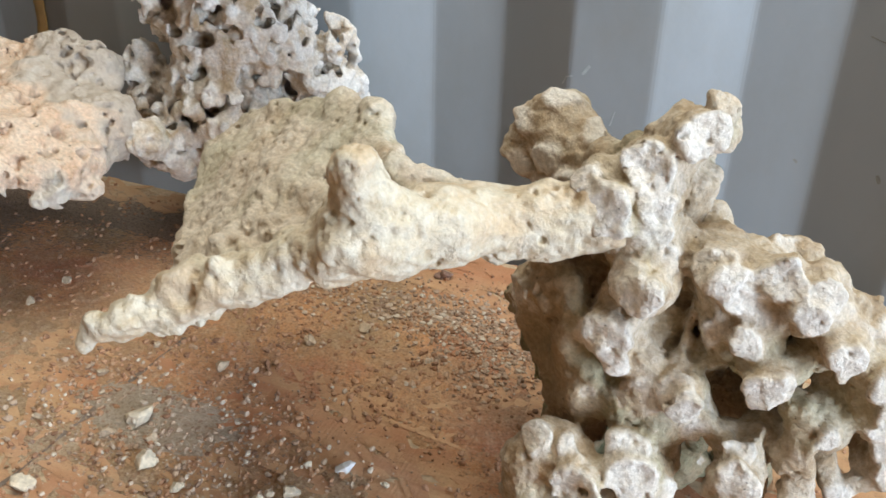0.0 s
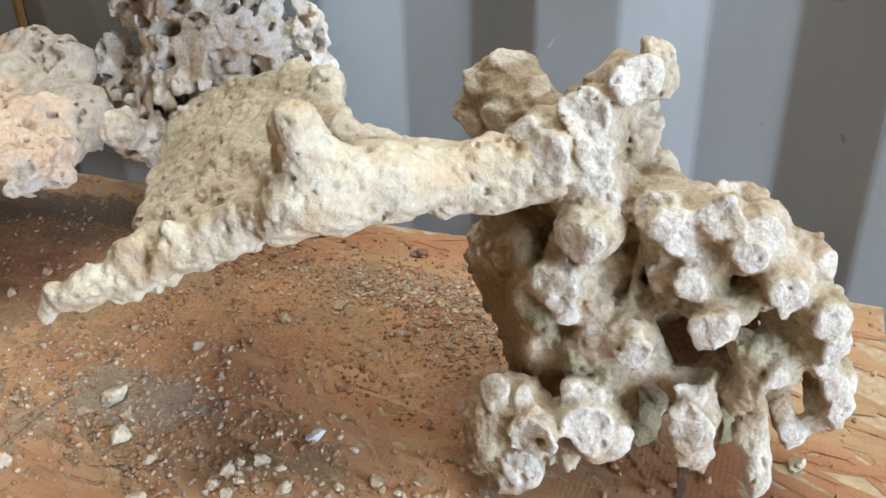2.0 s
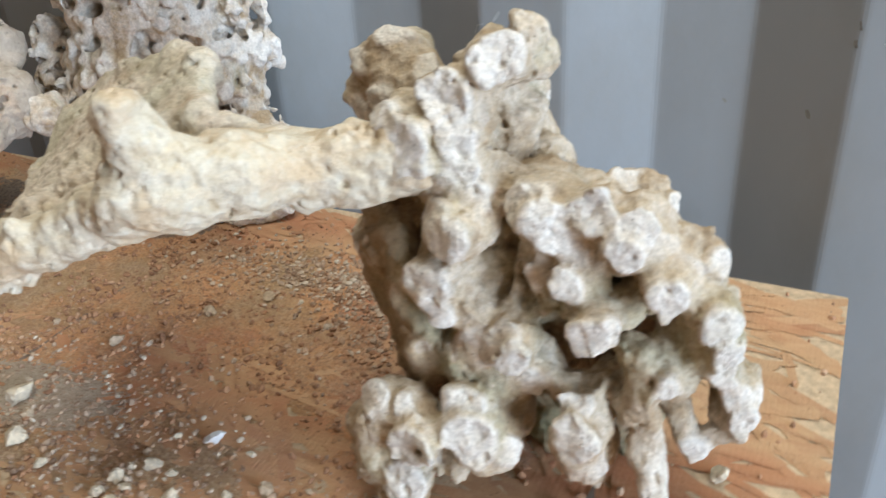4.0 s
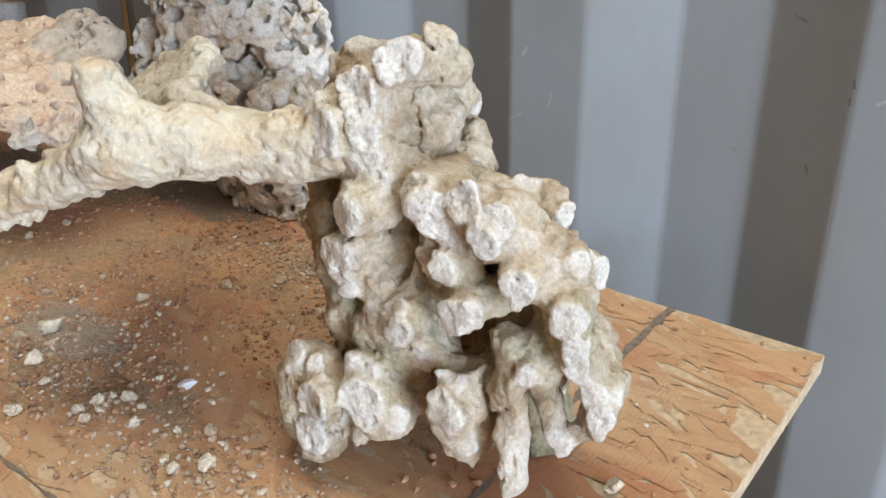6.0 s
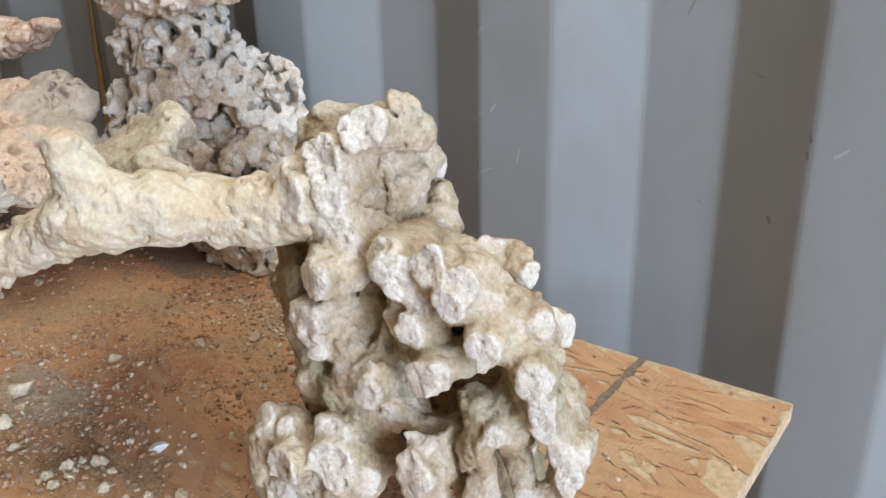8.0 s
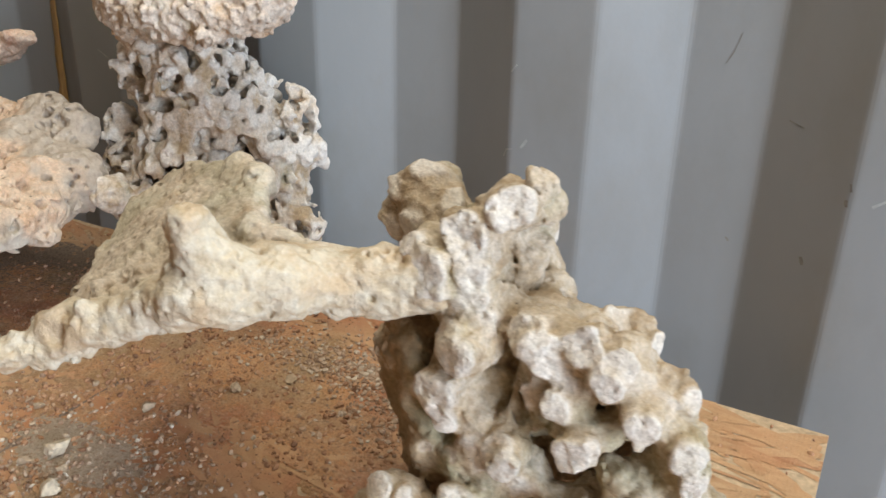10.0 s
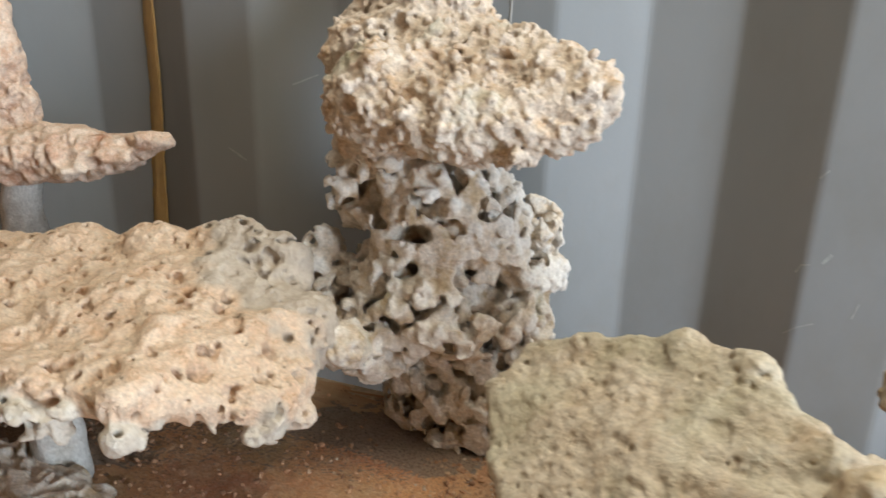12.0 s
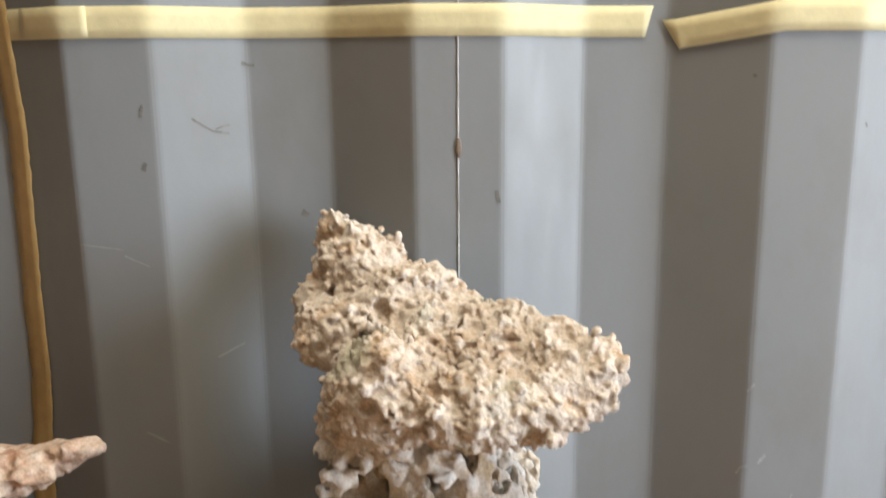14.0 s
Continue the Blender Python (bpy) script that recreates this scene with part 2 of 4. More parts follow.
corrugated("wall_north", 0, LEFT_X, DOOR_X, 0.0, ROOF, 1.0, NEAR)
SOUTH = FRONT_Y - 0.04
# unseen walls that close the container and throw warm light back
for name, lo, hi in (("wall_south", (LEFT_X, SOUTH, 0.0), (DOOR_X, FRONT_Y, ROOF)), ("wall_west", (LEFT_X - 0.04, FRONT_Y, 0.0), (LEFT_X, FAR, ROOF))):
    tagged(link_mesh(name, box_bm(lo, hi), M_BOUNCE), kind="structure", label="plain unseen container wall, brown to warm the bounced light", category="wall")
# unseen leaf, added so daylight comes only by the end's other half
tagged(link_mesh("door_1", box_bm((DOOR_X, LEAF_Y, 0.0), (DOOR_X + 0.05, FAR, ROOF), 0.004), M_STEEL), kind="structure", label="unseen shut door leaf of grey steel, narrowing the daylight", category="door")
tagged(link_mesh("floor", box_bm((LEFT_X - 0.05, FRONT_Y - 0.05, -0.03), (DOOR_X, FAR + 0.05, 0.0)), M_FLOOR), kind="structure", label="worn brown plywood container floor", category="floor")
# the roof is left open here only to let the added fill through
hx0, hx1, hy0, hy1 = FILL_HATCH[0] - 0.72, FILL_HATCH[0] + 0.72, FILL_HATCH[1] - 0.32, FILL_HATCH[1] + 0.32
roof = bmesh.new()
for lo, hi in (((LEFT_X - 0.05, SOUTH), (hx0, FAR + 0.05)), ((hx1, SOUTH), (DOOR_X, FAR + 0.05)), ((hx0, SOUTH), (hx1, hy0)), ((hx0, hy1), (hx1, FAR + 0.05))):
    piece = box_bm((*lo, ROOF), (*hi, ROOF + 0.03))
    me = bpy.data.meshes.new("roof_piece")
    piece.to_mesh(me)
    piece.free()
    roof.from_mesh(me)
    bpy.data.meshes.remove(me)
tagged(link_mesh("ceiling", roof, M_ROOF), kind="structure", label="pale painted container roof with an unseen hatch added for light", category="ceiling")
tagged(link_mesh("ground", box_bm((-60, -60, -0.30), (60, 60, -0.16)), M_OUT), kind="structure", label="gravel ground outside the container", category="ground")


# ---- the bench ----
TOP, BACK, RIGHT, LEFT, FRONT = 0.75, 0.680, 0.159, -1.25, -0.02
bench = tagged(new("workbench"), "workbench of dusty strand board with printed guide lines", "workbench")


def flake_top():
    """Overlapping wood flakes pressed into the board's face."""
    rng = random.Random(11)
    bm = bmesh.new()
    for i in range(5200):
        x, y = rng.uniform(LEFT + 0.02, RIGHT - 0.01), rng.uniform(FRONT + 0.02, BACK - 0.01)
        ln, wd = rng.uniform(0.03, 0.095) / 2, rng.uniform(0.003, 0.013) / 2
        a = rng.gauss(-0.30, 0.40)
        z = TOP - 0.0012 + rng.random() * 0.0011
        ca, sa = math.cos(a), math.sin(a)
        ring = []
        for u, v in ((-1, -0.3), (-0.9, -0.9), (-0.3, -1.05), (0.4, -0.95), (0.92, -1), (1.03, 0.1), (0.85, 0.95), (0.1, 1.05), (-0.5, 0.9), (-0.95, 0.8)):
            px, py = u * ln * rng.uniform(0.93, 1.05), v * wd * rng.uniform(0.75, 1.1)
            qx = min(max(x + px * ca - py * sa, LEFT), RIGHT)
            qy = min(max(y + px * sa + py * ca, FRONT), BACK)
            ring.append(bm.verts.new((qx, qy, z + u * 0.0004)))
        bm.faces.new(ring)
    bmesh.ops.recalc_face_normals(bm, faces=bm.faces)
    for f in bm.faces:
        if f.normal.z < 0:
            f.normal_flip()
    return bm


part("board_core", box_bm((LEFT, FRONT, TOP - 0.016), (RIGHT, BACK, TOP - 0.0013), 0.0006), M_EDGE, bench, "pale raw board edge")
tagged(part("strand_face", flake_top(), M_OSB, bench, "reddish brown pressed wood flakes"), kind="stuff")


def guide_line(at, along_y, width, seed, wear):
    """A printed line, worn thin in places."""
    rng = random.Random(seed)
    bm = bmesh.new()
    lo, hi = (FRONT, BACK) if along_y else (LEFT, RIGHT)
    n = int((hi - lo) / 0.009)
    prev = None
    for i in range(n + 1):
        u = lo + (hi - lo) * i / n
        w = width * rng.uniform(0.22, 0.55) * (0.35 if rng.random() < wear else 1.0)
        o = at + rng.uniform(-0.0006, 0.0006)
        row = [bm.verts.new((q, u, TOP + 0.0002) if along_y else (u, q, TOP + 0.0002)) for q in (o - w, o + w)]
        if prev:
            f = bm.faces.new((prev[0], prev[1], row[1], row[0]))
            f.normal_update()
            if f.normal.z < 0:
                f.normal_flip()
        prev = row
    return part("guide_line", bm, M_INK, bench, "faded dark printed line")


guide_line(0.0445, True, 0.0075, 1, 0.10)
guide_line(-0.356, True, 0.0075, 2, 0.45)
guide_line(0.272, False, 0.004, 3, 0.55)
for x in (LEFT + 0.12, RIGHT - 0.12):
    for y in (FRONT + 0.08, BACK - 0.10):
        part("leg", box_bm((x - 0.035, y - 0.02, 0.0), (x + 0.035, y + 0.02, TOP - 0.016), 0.002), M_EDGE, bench)


# ---- rock carving kit: solid shapes blended on a grid, then skinned ----
class Rock:
    def __init__(self, lo, hi, step, seed, warp=((0.022, 0.0035), (0.009, 0.0016))):
        self.lo, self.step = np.array(lo, dtype=np.float32), step
        self.n = [int((hi[i] - lo[i]) / step) + 1 for i in range(3)]
        self.rng = np.random.default_rng(seed)
        self.f = np.full(self.n, 0.03, np.float32)
        self.fresh = np.zeros(self.n, np.float32)
        self.ax = [self.lo[i] + step * np.arange(self.n[i], dtype=np.float32) for i in range(3)]
        self.warp = [np.zeros(self.n, np.float32) for _ in range(3)]
        for size, amp in warp:
            for w in self.warp:
                w += amp * self.field(size)

    def field(self, size):
        """Smooth random field, about -1 to 1, of the given grain size."""
        def weights(n):
            u = np.arange(n) * self.step / size
            m = np.zeros((n, int(u[-1]) + 4), np.float32)
            b, t = u.astype(int), u - u.astype(int)
            k = np.arange(n)
            m[k, b] += (1 - t) ** 3 / 6
            m[k, b + 1] += (3 * t ** 3 - 6 * t ** 2 + 4) / 6
            m[k, b + 2] += (-3 * t ** 3 + 3 * t ** 2 + 3 * t + 1) / 6
            m[k, b + 3] += t ** 3 / 6
            return m
        wx, wy, wz = (weights(n) for n in self.n)
        r = self.rng.uniform(-1, 1, (wx.shape[1], wy.shape[1], wz.shape[1])).astype(np.float32)
        r = np.tensordot(wx, r, (1, 0))
        r = np.tensordot(r, wy, (1, 1))
        r = np.tensordot(r, wz, (1, 1))
        return 2.2 * r

    def window(self, lo, hi):
        a = [max(0, int((lo[i] - self.lo[i]) / self.step)) for i in range(3)]
        b = [min(self.n[i], int((hi[i] - self.lo[i]) / self.step) + 2) for i in range(3)]
        if any(b[i] <= a[i] for i in range(3)):
            return None, None
        sl = tuple(slice(a[i], b[i]) for i in range(3))
        g = np.meshgrid(*(self.ax[i][sl[i]] for i in range(3)), indexing="ij", sparse=True)
        return sl, [g[i] + self.warp[i][sl] for i in range(3)]

    def join(self, sl, d, k, fresh=0.0):
        f = self.f[sl]
        h = np.clip(0.5 + 0.5 * (f - d) / k, 0, 1)
        self.f[sl] = f * (1 - h) + d * h - k * h * (1 - h)
        self.fresh[sl] = self.fresh[sl] * (1 - h) + fresh * h

    def cut(self, sl, d, k, fresh=None):
        f = self.f[sl]
        h = np.clip(0.5 - 0.5 * (f + d) / k, 0, 1)
        self.f[sl] = f * (1 - h) - d * h + k * h * (1 - h)
        if fresh is not None:
            self.fresh[sl] = self.fresh[sl] * (1 - h) + fresh * h

    def lump(self, x, y, z, r, s=(1, 1, 1), k=0.005, fresh=0.0, hole=False):
        m = r * max(s) + 0.016
        sl, g = self.window((x - m, y - m, z - m), (x + m, y + m, z + m))
        if sl is None:
            return
        q = np.sqrt(((g[0] - x) / s[0]) ** 2 + ((g[1] - y) / s[1]) ** 2 + ((g[2] - z) / s[2]) ** 2)
        d = (q - r) * min(s)
        if hole:
            self.cut(sl, d, k)
        else:
            self.join(sl, d, k, fresh)

    def rod(self, a, b, ra, rb, k=0.005, fresh=0.0, face=None, crisp=0.45):
        """A tapered rod from a to b; face: cut flat at b, square to that direction, with a fresh surface."""
        a, b = np.array(a), np.array(b)
        m = max(ra, rb) + 0.016
        sl, g = self.window(np.minimum(a, b) - m, np.maximum(a, b) + m)
        if sl is None:
            return
        ab = b - a
        p = [g[i] - a[i] for i in range(3)]
        t = np.clip((p[0] * ab[0] + p[1] * ab[1] + p[2] * ab[2]) / max(ab @ ab, 1e-9), 0, 1)
        d = np.sqrt(sum((p[i] - t * ab[i]) ** 2 for i in range(3))) - (ra + (rb - ra) * t)
        w = fresh
        if face is not None:
            flat = sum((g[i] - b[i]) * face[i] for i in range(3))
            w = np.clip(1.0 + (flat - 0.0) / 0.0045, 0, 1) * np.clip(1 + (d + 0.0005) / -0.004, 0, 1).clip(0.35, 1) + fresh
            e = crisp * rb
            h = np.clip(0.5 - 0.5 * (flat - d) / e, 0, 1)
            d = flat * (1 - h) + d * h + e * h * (1 - h)
        self.join(sl, d, k, w)

    def sheet(self, a, b, c, r, k=0.006, fresh=0.0):
        """A triangular plate of half thickness r."""
        a, b, c = (np.array(v, dtype=float) for v in (a, b, c))
        m = r + 0.016
        sl, g = self.window(np.minimum(np.minimum(a, b), c) - m, np.maximum(np.maximum(a, b), c) + m)
        if sl is None:
            return
        nrm = np.cross(b - a, c - a)
        nrm /= np.linalg.norm(nrm)
        plane = np.abs(sum((g[i] - a[i]) * nrm[i] for i in range(3)))
        inside, edge = True, None
        for u, v in ((a, b), (b, c), (c, a)):
            e = v - u
            side = np.cross(nrm, e)
            inside = (sum((g[i] - u[i]) * side[i] for i in range(3)) >= 0) & inside
            t = np.clip(sum((g[i] - u[i]) * e[i] for i in range(3)) / (e @ e), 0, 1)
            q = np.sqrt(sum((g[i] - u[i] - t * e[i]) ** 2 for i in range(3)))
            edge = q if edge is None else np.minimum(edge, q)
        self.join(sl, np.where(inside, plane, edge) - r, k, fresh)

    def nub(self, x, y, z, r, out, ln=1.1, k=0.004, fresh=0.4):
        """A broken-off branch stub: the pale flat break lies at the given place."""
        o = np.array(out, dtype=float)
        o /= np.linalg.norm(o)
        b = np.array((x, y, z)) + o * r * 0.25
        self.rod(b - o * r * ln, b, r * 1.02, r * 0.95, k, fresh, face=o)

    def rough(self, *grains):
        for size, amp in grains:
            self.f += amp * self.field(size)

    def billow(self, *grains, mask=1.0):
        """Rounded swellings that meet in sharp creases."""
        for size, amp in grains:
            self.f -= mask * amp * (np.abs(self.field(size)) * 1.6 - 0.5)

    def bores(self, count, r0, r1, depth):
        """Deep narrow holes straight into the rock."""
        idx = np.argwhere(np.abs(self.f) < self.step * 0.8)
        for c in idx[self.rng.permutation(len(idx))[:count]]:
            if (c < 2).any() or (c > np.array(self.n) - 3).any():
                continue
            g = np.array([self.f[tuple(c + e)] - self.f[tuple(c - e)] for e in np.eye(3, dtype=int)])
            g = g / (np.linalg.norm(g) + 1e-9) + self.rng.normal(0, 0.3, 3)
            p = self.at(c)
            r = self.rng.uniform(r0, r1)
            a, b = p + g * r, p - g * depth
            m = r + 0.012
            sl, w = self.window(np.minimum(a, b) - m, np.maximum(a, b) + m)
            if sl is None:
                continue
            ab = b - a
            q = [w[i] - a[i] for i in range(3)]
            t = np.clip(sum(q[i] * ab[i] for i in range(3)) / (ab @ ab), 0, 1)
            self.cut(sl, np.sqrt(sum((q[i] - t * ab[i]) ** 2 for i in range(3))) - r * (1 - 0.3 * t), 0.002)

    def chips(self, count, r0, r1, depth, fresh=None):
        """Shallow scoops with crisp rims, where flakes broke off."""
        idx = np.argwhere(np.abs(self.f) < self.step * 0.8)
        for c in idx[self.rng.permutation(len(idx))[:count]]:
            if (c < 2).any() or (c > np.array(self.n) - 3).any():
                continue
            g = np.array([self.f[tuple(c + e)] - self.f[tuple(c - e)] for e in np.eye(3, dtype=int)])
            g = g / (np.linalg.norm(g) + 1e-9) + self.rng.normal(0, 0.25, 3)
            r = self.rng.uniform(r0, r1)
            q = self.at(c) + g / np.linalg.norm(g) * (r - depth * self.rng.uniform(0.4, 1))
            m = r + 0.004
            sl, w = self.window(q - m - 0.005, q + m + 0.005)
            if sl is None:
                continue
            d = np.sqrt(sum((w[i] - q[i]) ** 2 for i in range(3))) - r
            self.cut(sl, d, 0.0007, fresh if fresh is None or self.rng.random() < 0.55 else None)

    def at(self, c):
        """Where a grid point lies before the warp."""
        return self.lo + c * self.step + np.array([w[tuple(c)] for w in self.warp])

    def skin_points(self, count, spacing=0.0):
        idx = np.argwhere(np.abs(self.f) < self.step * 0.8)
        pick = idx[self.rng.permutation(len(idx))[:count]]
        return [self.at(c) for c in pick]

    def random_nubs(self, count, r0, r1, ln=1.2, fresh=0.25, where=None):
        """Broken stubs pointing straight out of the skin at random places."""
        idx = np.argwhere(np.abs(self.f) < self.step * 0.8)
        for c in idx[self.rng.permutation(len(idx))[:count * 3]]:
            if count == 0 or (c < 2).any() or (c > np.array(self.n) - 3).any():
                continue
            p = self.at(c)
            if where and not where(p):
                continue
            g = np.array([self.f[tuple(c + e)] - self.f[tuple(c - e)] for e in np.eye(3, dtype=int)])
            r = self.rng.uniform(r0, r1)
            o = g / (np.linalg.norm(g) + 1e-9) + self.rng.normal(0, 0.12, 3) + (0, -0.1, 0.1)
            self.nub(*(p + g / (np.linalg.norm(g) + 1e-9) * r * self.rng.uniform(-0.1, 0.3)), r, o, ln, 0.003, fresh)
            count -= 1

    def stipple(self, count, r0, r1, depth=0.4, pit=True, k=0.0015):
        """Many small pits (or grains) over the skin."""
        for p in self.skin_points(count):
            r = self.rng.uniform(r0, r1)
            s = 1 + self.rng.uniform(-0.3, 0.3, 3)
            q = p + self.rng.normal(0, r * 0.3, 3)
            self.lump(*q, r, tuple(s), k, 0.0, hole=pit)

    def skin(self, name, mat, base=None):
        """Surface nets over the zero level."""
        if base is not None:
            low = self.ax[2] < base
            self.f[:, :, low] = np.maximum(self.f[:, :, low], 0.001)
        f = self.f
        for e in (0, -1):
            f[e], f[:, e], f[:, :, e] = 0.02, 0.02, 0.02
        neg = f < 0
        nx, ny, nz = (n - 1 for n in self.n)
        acc = np.zeros((nx, ny, nz, 3), np.float32)
        cnt = np.zeros((nx, ny, nz), np.int8)
        off = [(i, j, k) for i in (0, 1) for j in (0, 1) for k in (0, 1)]
        for o in off:
            for axis in range(3):
                if o[axis]:
                    continue
                o2 = list(o)
                o2[axis] = 1
                s1 = tuple(slice(o[i], o[i] + (nx, ny, nz)[i]) for i in range(3))
                s2 = tuple(slice(o2[i], o2[i] + (nx, ny, nz)[i]) for i in range(3))
                w = np.nonzero(neg[s1] != neg[s2])
                v1, v2 = f[s1][w], f[s2][w]
                t = v1 / (v1 - v2)
                for i in range(3):
                    acc[w[0], w[1], w[2], i] += o[i] + (t if i == axis else 0)
                cnt[w] += 1
        cells = np.nonzero(cnt)
        ids = np.full((nx, ny, nz), -1, np.int32)
        ids[cells] = np.arange(len(cells[0]))
        co = np.stack(cells, 1).astype(np.float32) + acc[cells] / cnt[cells][:, None]
        val = self.fresh[cells]
        co = self.lo + co * self.step
        quads = []
        for axis in range(3):
            u, v = (axis + 1) % 3, (axis + 2) % 3
            s1 = [slice(None)] * 3
            s2 = [slice(None)] * 3
            s1[axis], s2[axis] = slice(0, -1), slice(1, None)
            w = np.argwhere(neg[tuple(s1)] != neg[tuple(s2)])
            w = w[(w[:, u] > 0) & (w[:, v] > 0) & (w[:, u] < (nx, ny, nz)[u]) & (w[:, v] < (nx, ny, nz)[v])]
            inside = neg[tuple(w.T)]
            q = []
            for du, dv in ((-1, -1), (0, -1), (0, 0), (-1, 0)):
                c = w.copy()
                c[:, u] += du
                c[:, v] += dv
                q.append(ids[tuple(c.T)])
            q = np.stack(q, 1)
            q[~inside] = q[~inside][:, ::-1]
            quads.append(q)
        quads = np.concatenate(quads)
        quads, co, val = self.largest(quads, co, val)
        me = bpy.data.meshes.new(name)
        me.vertices.add(len(co))
        me.vertices.foreach_set("co", co.astype(np.float32).ravel())
        me.loops.add(quads.size)
        me.loops.foreach_set("vertex_index", quads.astype(np.int32).ravel())
        me.polygons.add(len(quads))
        me.polygons.foreach_set("loop_start", np.arange(0, quads.size, 4, dtype=np.int32))
        me.polygons.foreach_set("use_smooth", np.ones(len(quads), bool))
        me.update(calc_edges=True)
        at = me.attributes.new("fresh", "FLOAT", "POINT")
        at.data.foreach_set("value", val.astype(np.float32))
        me.materials.append(mat)
        return new(name, me)

    def largest(self, quads, co, val):
        """Drop crumbs that hang free: keep the biggest connected skin."""
        lab = np.arange(len(co))
        for _ in range(200):
            m = lab[quads].min(1)
            nxt = lab.copy()
            for c in range(4):
                np.minimum.at(nxt, quads[:, c], m)
            nxt = nxt[nxt]
            if (nxt == lab).all():
                break
            lab = nxt
        names, sizes = np.unique(lab, return_counts=True)
        keep = lab == names[sizes.argmax()]
        new_id = np.cumsum(keep) - 1
        q = quads[keep[quads[:, 0]]]
        return new_id[q], co[keep], val[keep]


def branch_rock():
    """The big knobbly reef rock at the bench's end: broken branch stubs fused by tan webs in front of a darker inner
    face.
    """
    a = Rock((-0.13, 0.335, 0.735), (0.145, 0.535, 1.02), 0.0011, 5, warp=((0.020, 0.0022), (0.011, 0.0034), (0.006, 0.0013)))
    # inner mass, in darker olive and brown
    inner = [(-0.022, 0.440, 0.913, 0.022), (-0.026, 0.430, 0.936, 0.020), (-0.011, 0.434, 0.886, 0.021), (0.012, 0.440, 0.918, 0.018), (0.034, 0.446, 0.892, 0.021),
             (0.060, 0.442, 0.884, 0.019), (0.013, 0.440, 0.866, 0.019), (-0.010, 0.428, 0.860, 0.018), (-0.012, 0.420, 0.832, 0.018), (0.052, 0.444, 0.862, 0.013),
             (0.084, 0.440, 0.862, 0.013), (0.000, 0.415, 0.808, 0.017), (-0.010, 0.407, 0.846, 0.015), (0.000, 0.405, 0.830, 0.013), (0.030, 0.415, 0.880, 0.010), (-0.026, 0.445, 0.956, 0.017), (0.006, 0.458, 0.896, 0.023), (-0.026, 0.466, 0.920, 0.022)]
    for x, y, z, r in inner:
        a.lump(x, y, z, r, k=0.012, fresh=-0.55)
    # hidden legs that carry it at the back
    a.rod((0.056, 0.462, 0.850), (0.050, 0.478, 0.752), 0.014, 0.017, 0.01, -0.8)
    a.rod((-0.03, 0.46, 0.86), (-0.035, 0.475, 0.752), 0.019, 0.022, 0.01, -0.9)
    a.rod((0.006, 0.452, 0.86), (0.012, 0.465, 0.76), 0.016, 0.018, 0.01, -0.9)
    # flap behind the arm, in darker olive and brown
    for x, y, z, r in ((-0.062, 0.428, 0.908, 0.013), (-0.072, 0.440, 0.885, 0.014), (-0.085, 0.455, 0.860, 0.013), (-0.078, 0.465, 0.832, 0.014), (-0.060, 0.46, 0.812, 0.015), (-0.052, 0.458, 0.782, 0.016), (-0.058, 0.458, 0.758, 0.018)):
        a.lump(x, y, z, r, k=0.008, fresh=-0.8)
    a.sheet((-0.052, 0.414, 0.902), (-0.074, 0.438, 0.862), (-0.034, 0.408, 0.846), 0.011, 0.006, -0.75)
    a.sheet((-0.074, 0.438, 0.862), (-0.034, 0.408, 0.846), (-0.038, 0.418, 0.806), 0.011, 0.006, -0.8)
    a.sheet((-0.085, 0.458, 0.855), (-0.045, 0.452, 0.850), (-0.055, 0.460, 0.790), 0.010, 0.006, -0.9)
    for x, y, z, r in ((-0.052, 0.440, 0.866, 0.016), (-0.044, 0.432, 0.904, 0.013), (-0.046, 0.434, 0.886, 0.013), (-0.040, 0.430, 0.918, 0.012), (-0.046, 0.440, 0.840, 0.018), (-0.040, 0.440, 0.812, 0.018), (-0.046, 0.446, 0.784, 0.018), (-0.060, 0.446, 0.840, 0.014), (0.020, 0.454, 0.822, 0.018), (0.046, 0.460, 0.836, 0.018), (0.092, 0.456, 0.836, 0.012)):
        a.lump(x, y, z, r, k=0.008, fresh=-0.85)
    # brown block standing up behind the arm
    for x, y, z, r, s in ((-0.084, 0.486, 0.956, 0.020, (1, 1, 1.0)), (-0.100, 0.484, 0.944, 0.013, (1, 1, 1.2)), (-0.067, 0.478, 0.953, 0.015, (1, 1, 1)), (-0.075, 0.478, 0.928, 0.017, (1.2, 1, 1)), (-0.055, 0.472, 0.938, 0.016, (1, 1, 1)), (-0.045, 0.458, 0.950, 0.014, (1.2, 1, 1)), (-0.060, 0.474, 0.922, 0.015, (1, 1, 1))):
        a.lump(x, y, z, r, s, 0.005, -0.25)
    for x, y, z, r, out in ((-0.083, 0.479, 0.975, 0.0105, (0.1, -0.5, 0.9)), (-0.101, 0.474, 0.959, 0.0085, (-0.4, -0.8, 0.4)), (-0.060, 0.471, 0.964, 0.0080, (0.3, -0.7, 0.6)), (-0.083, 0.464, 0.945, 0.0090, (0, -1, 0.1)),
                            (-0.101, 0.472, 0.934, 0.0080, (-0.4, -0.9, 0)), (-0.070, 0.460, 0.934, 0.0085, (0.1, -1, 0.1)), (-0.084, 0.466, 0.925, 0.0080, (-0.2, -1, 0))):
        a.nub(x, y, z, r, out, 1.4, 0.003, 0.0)
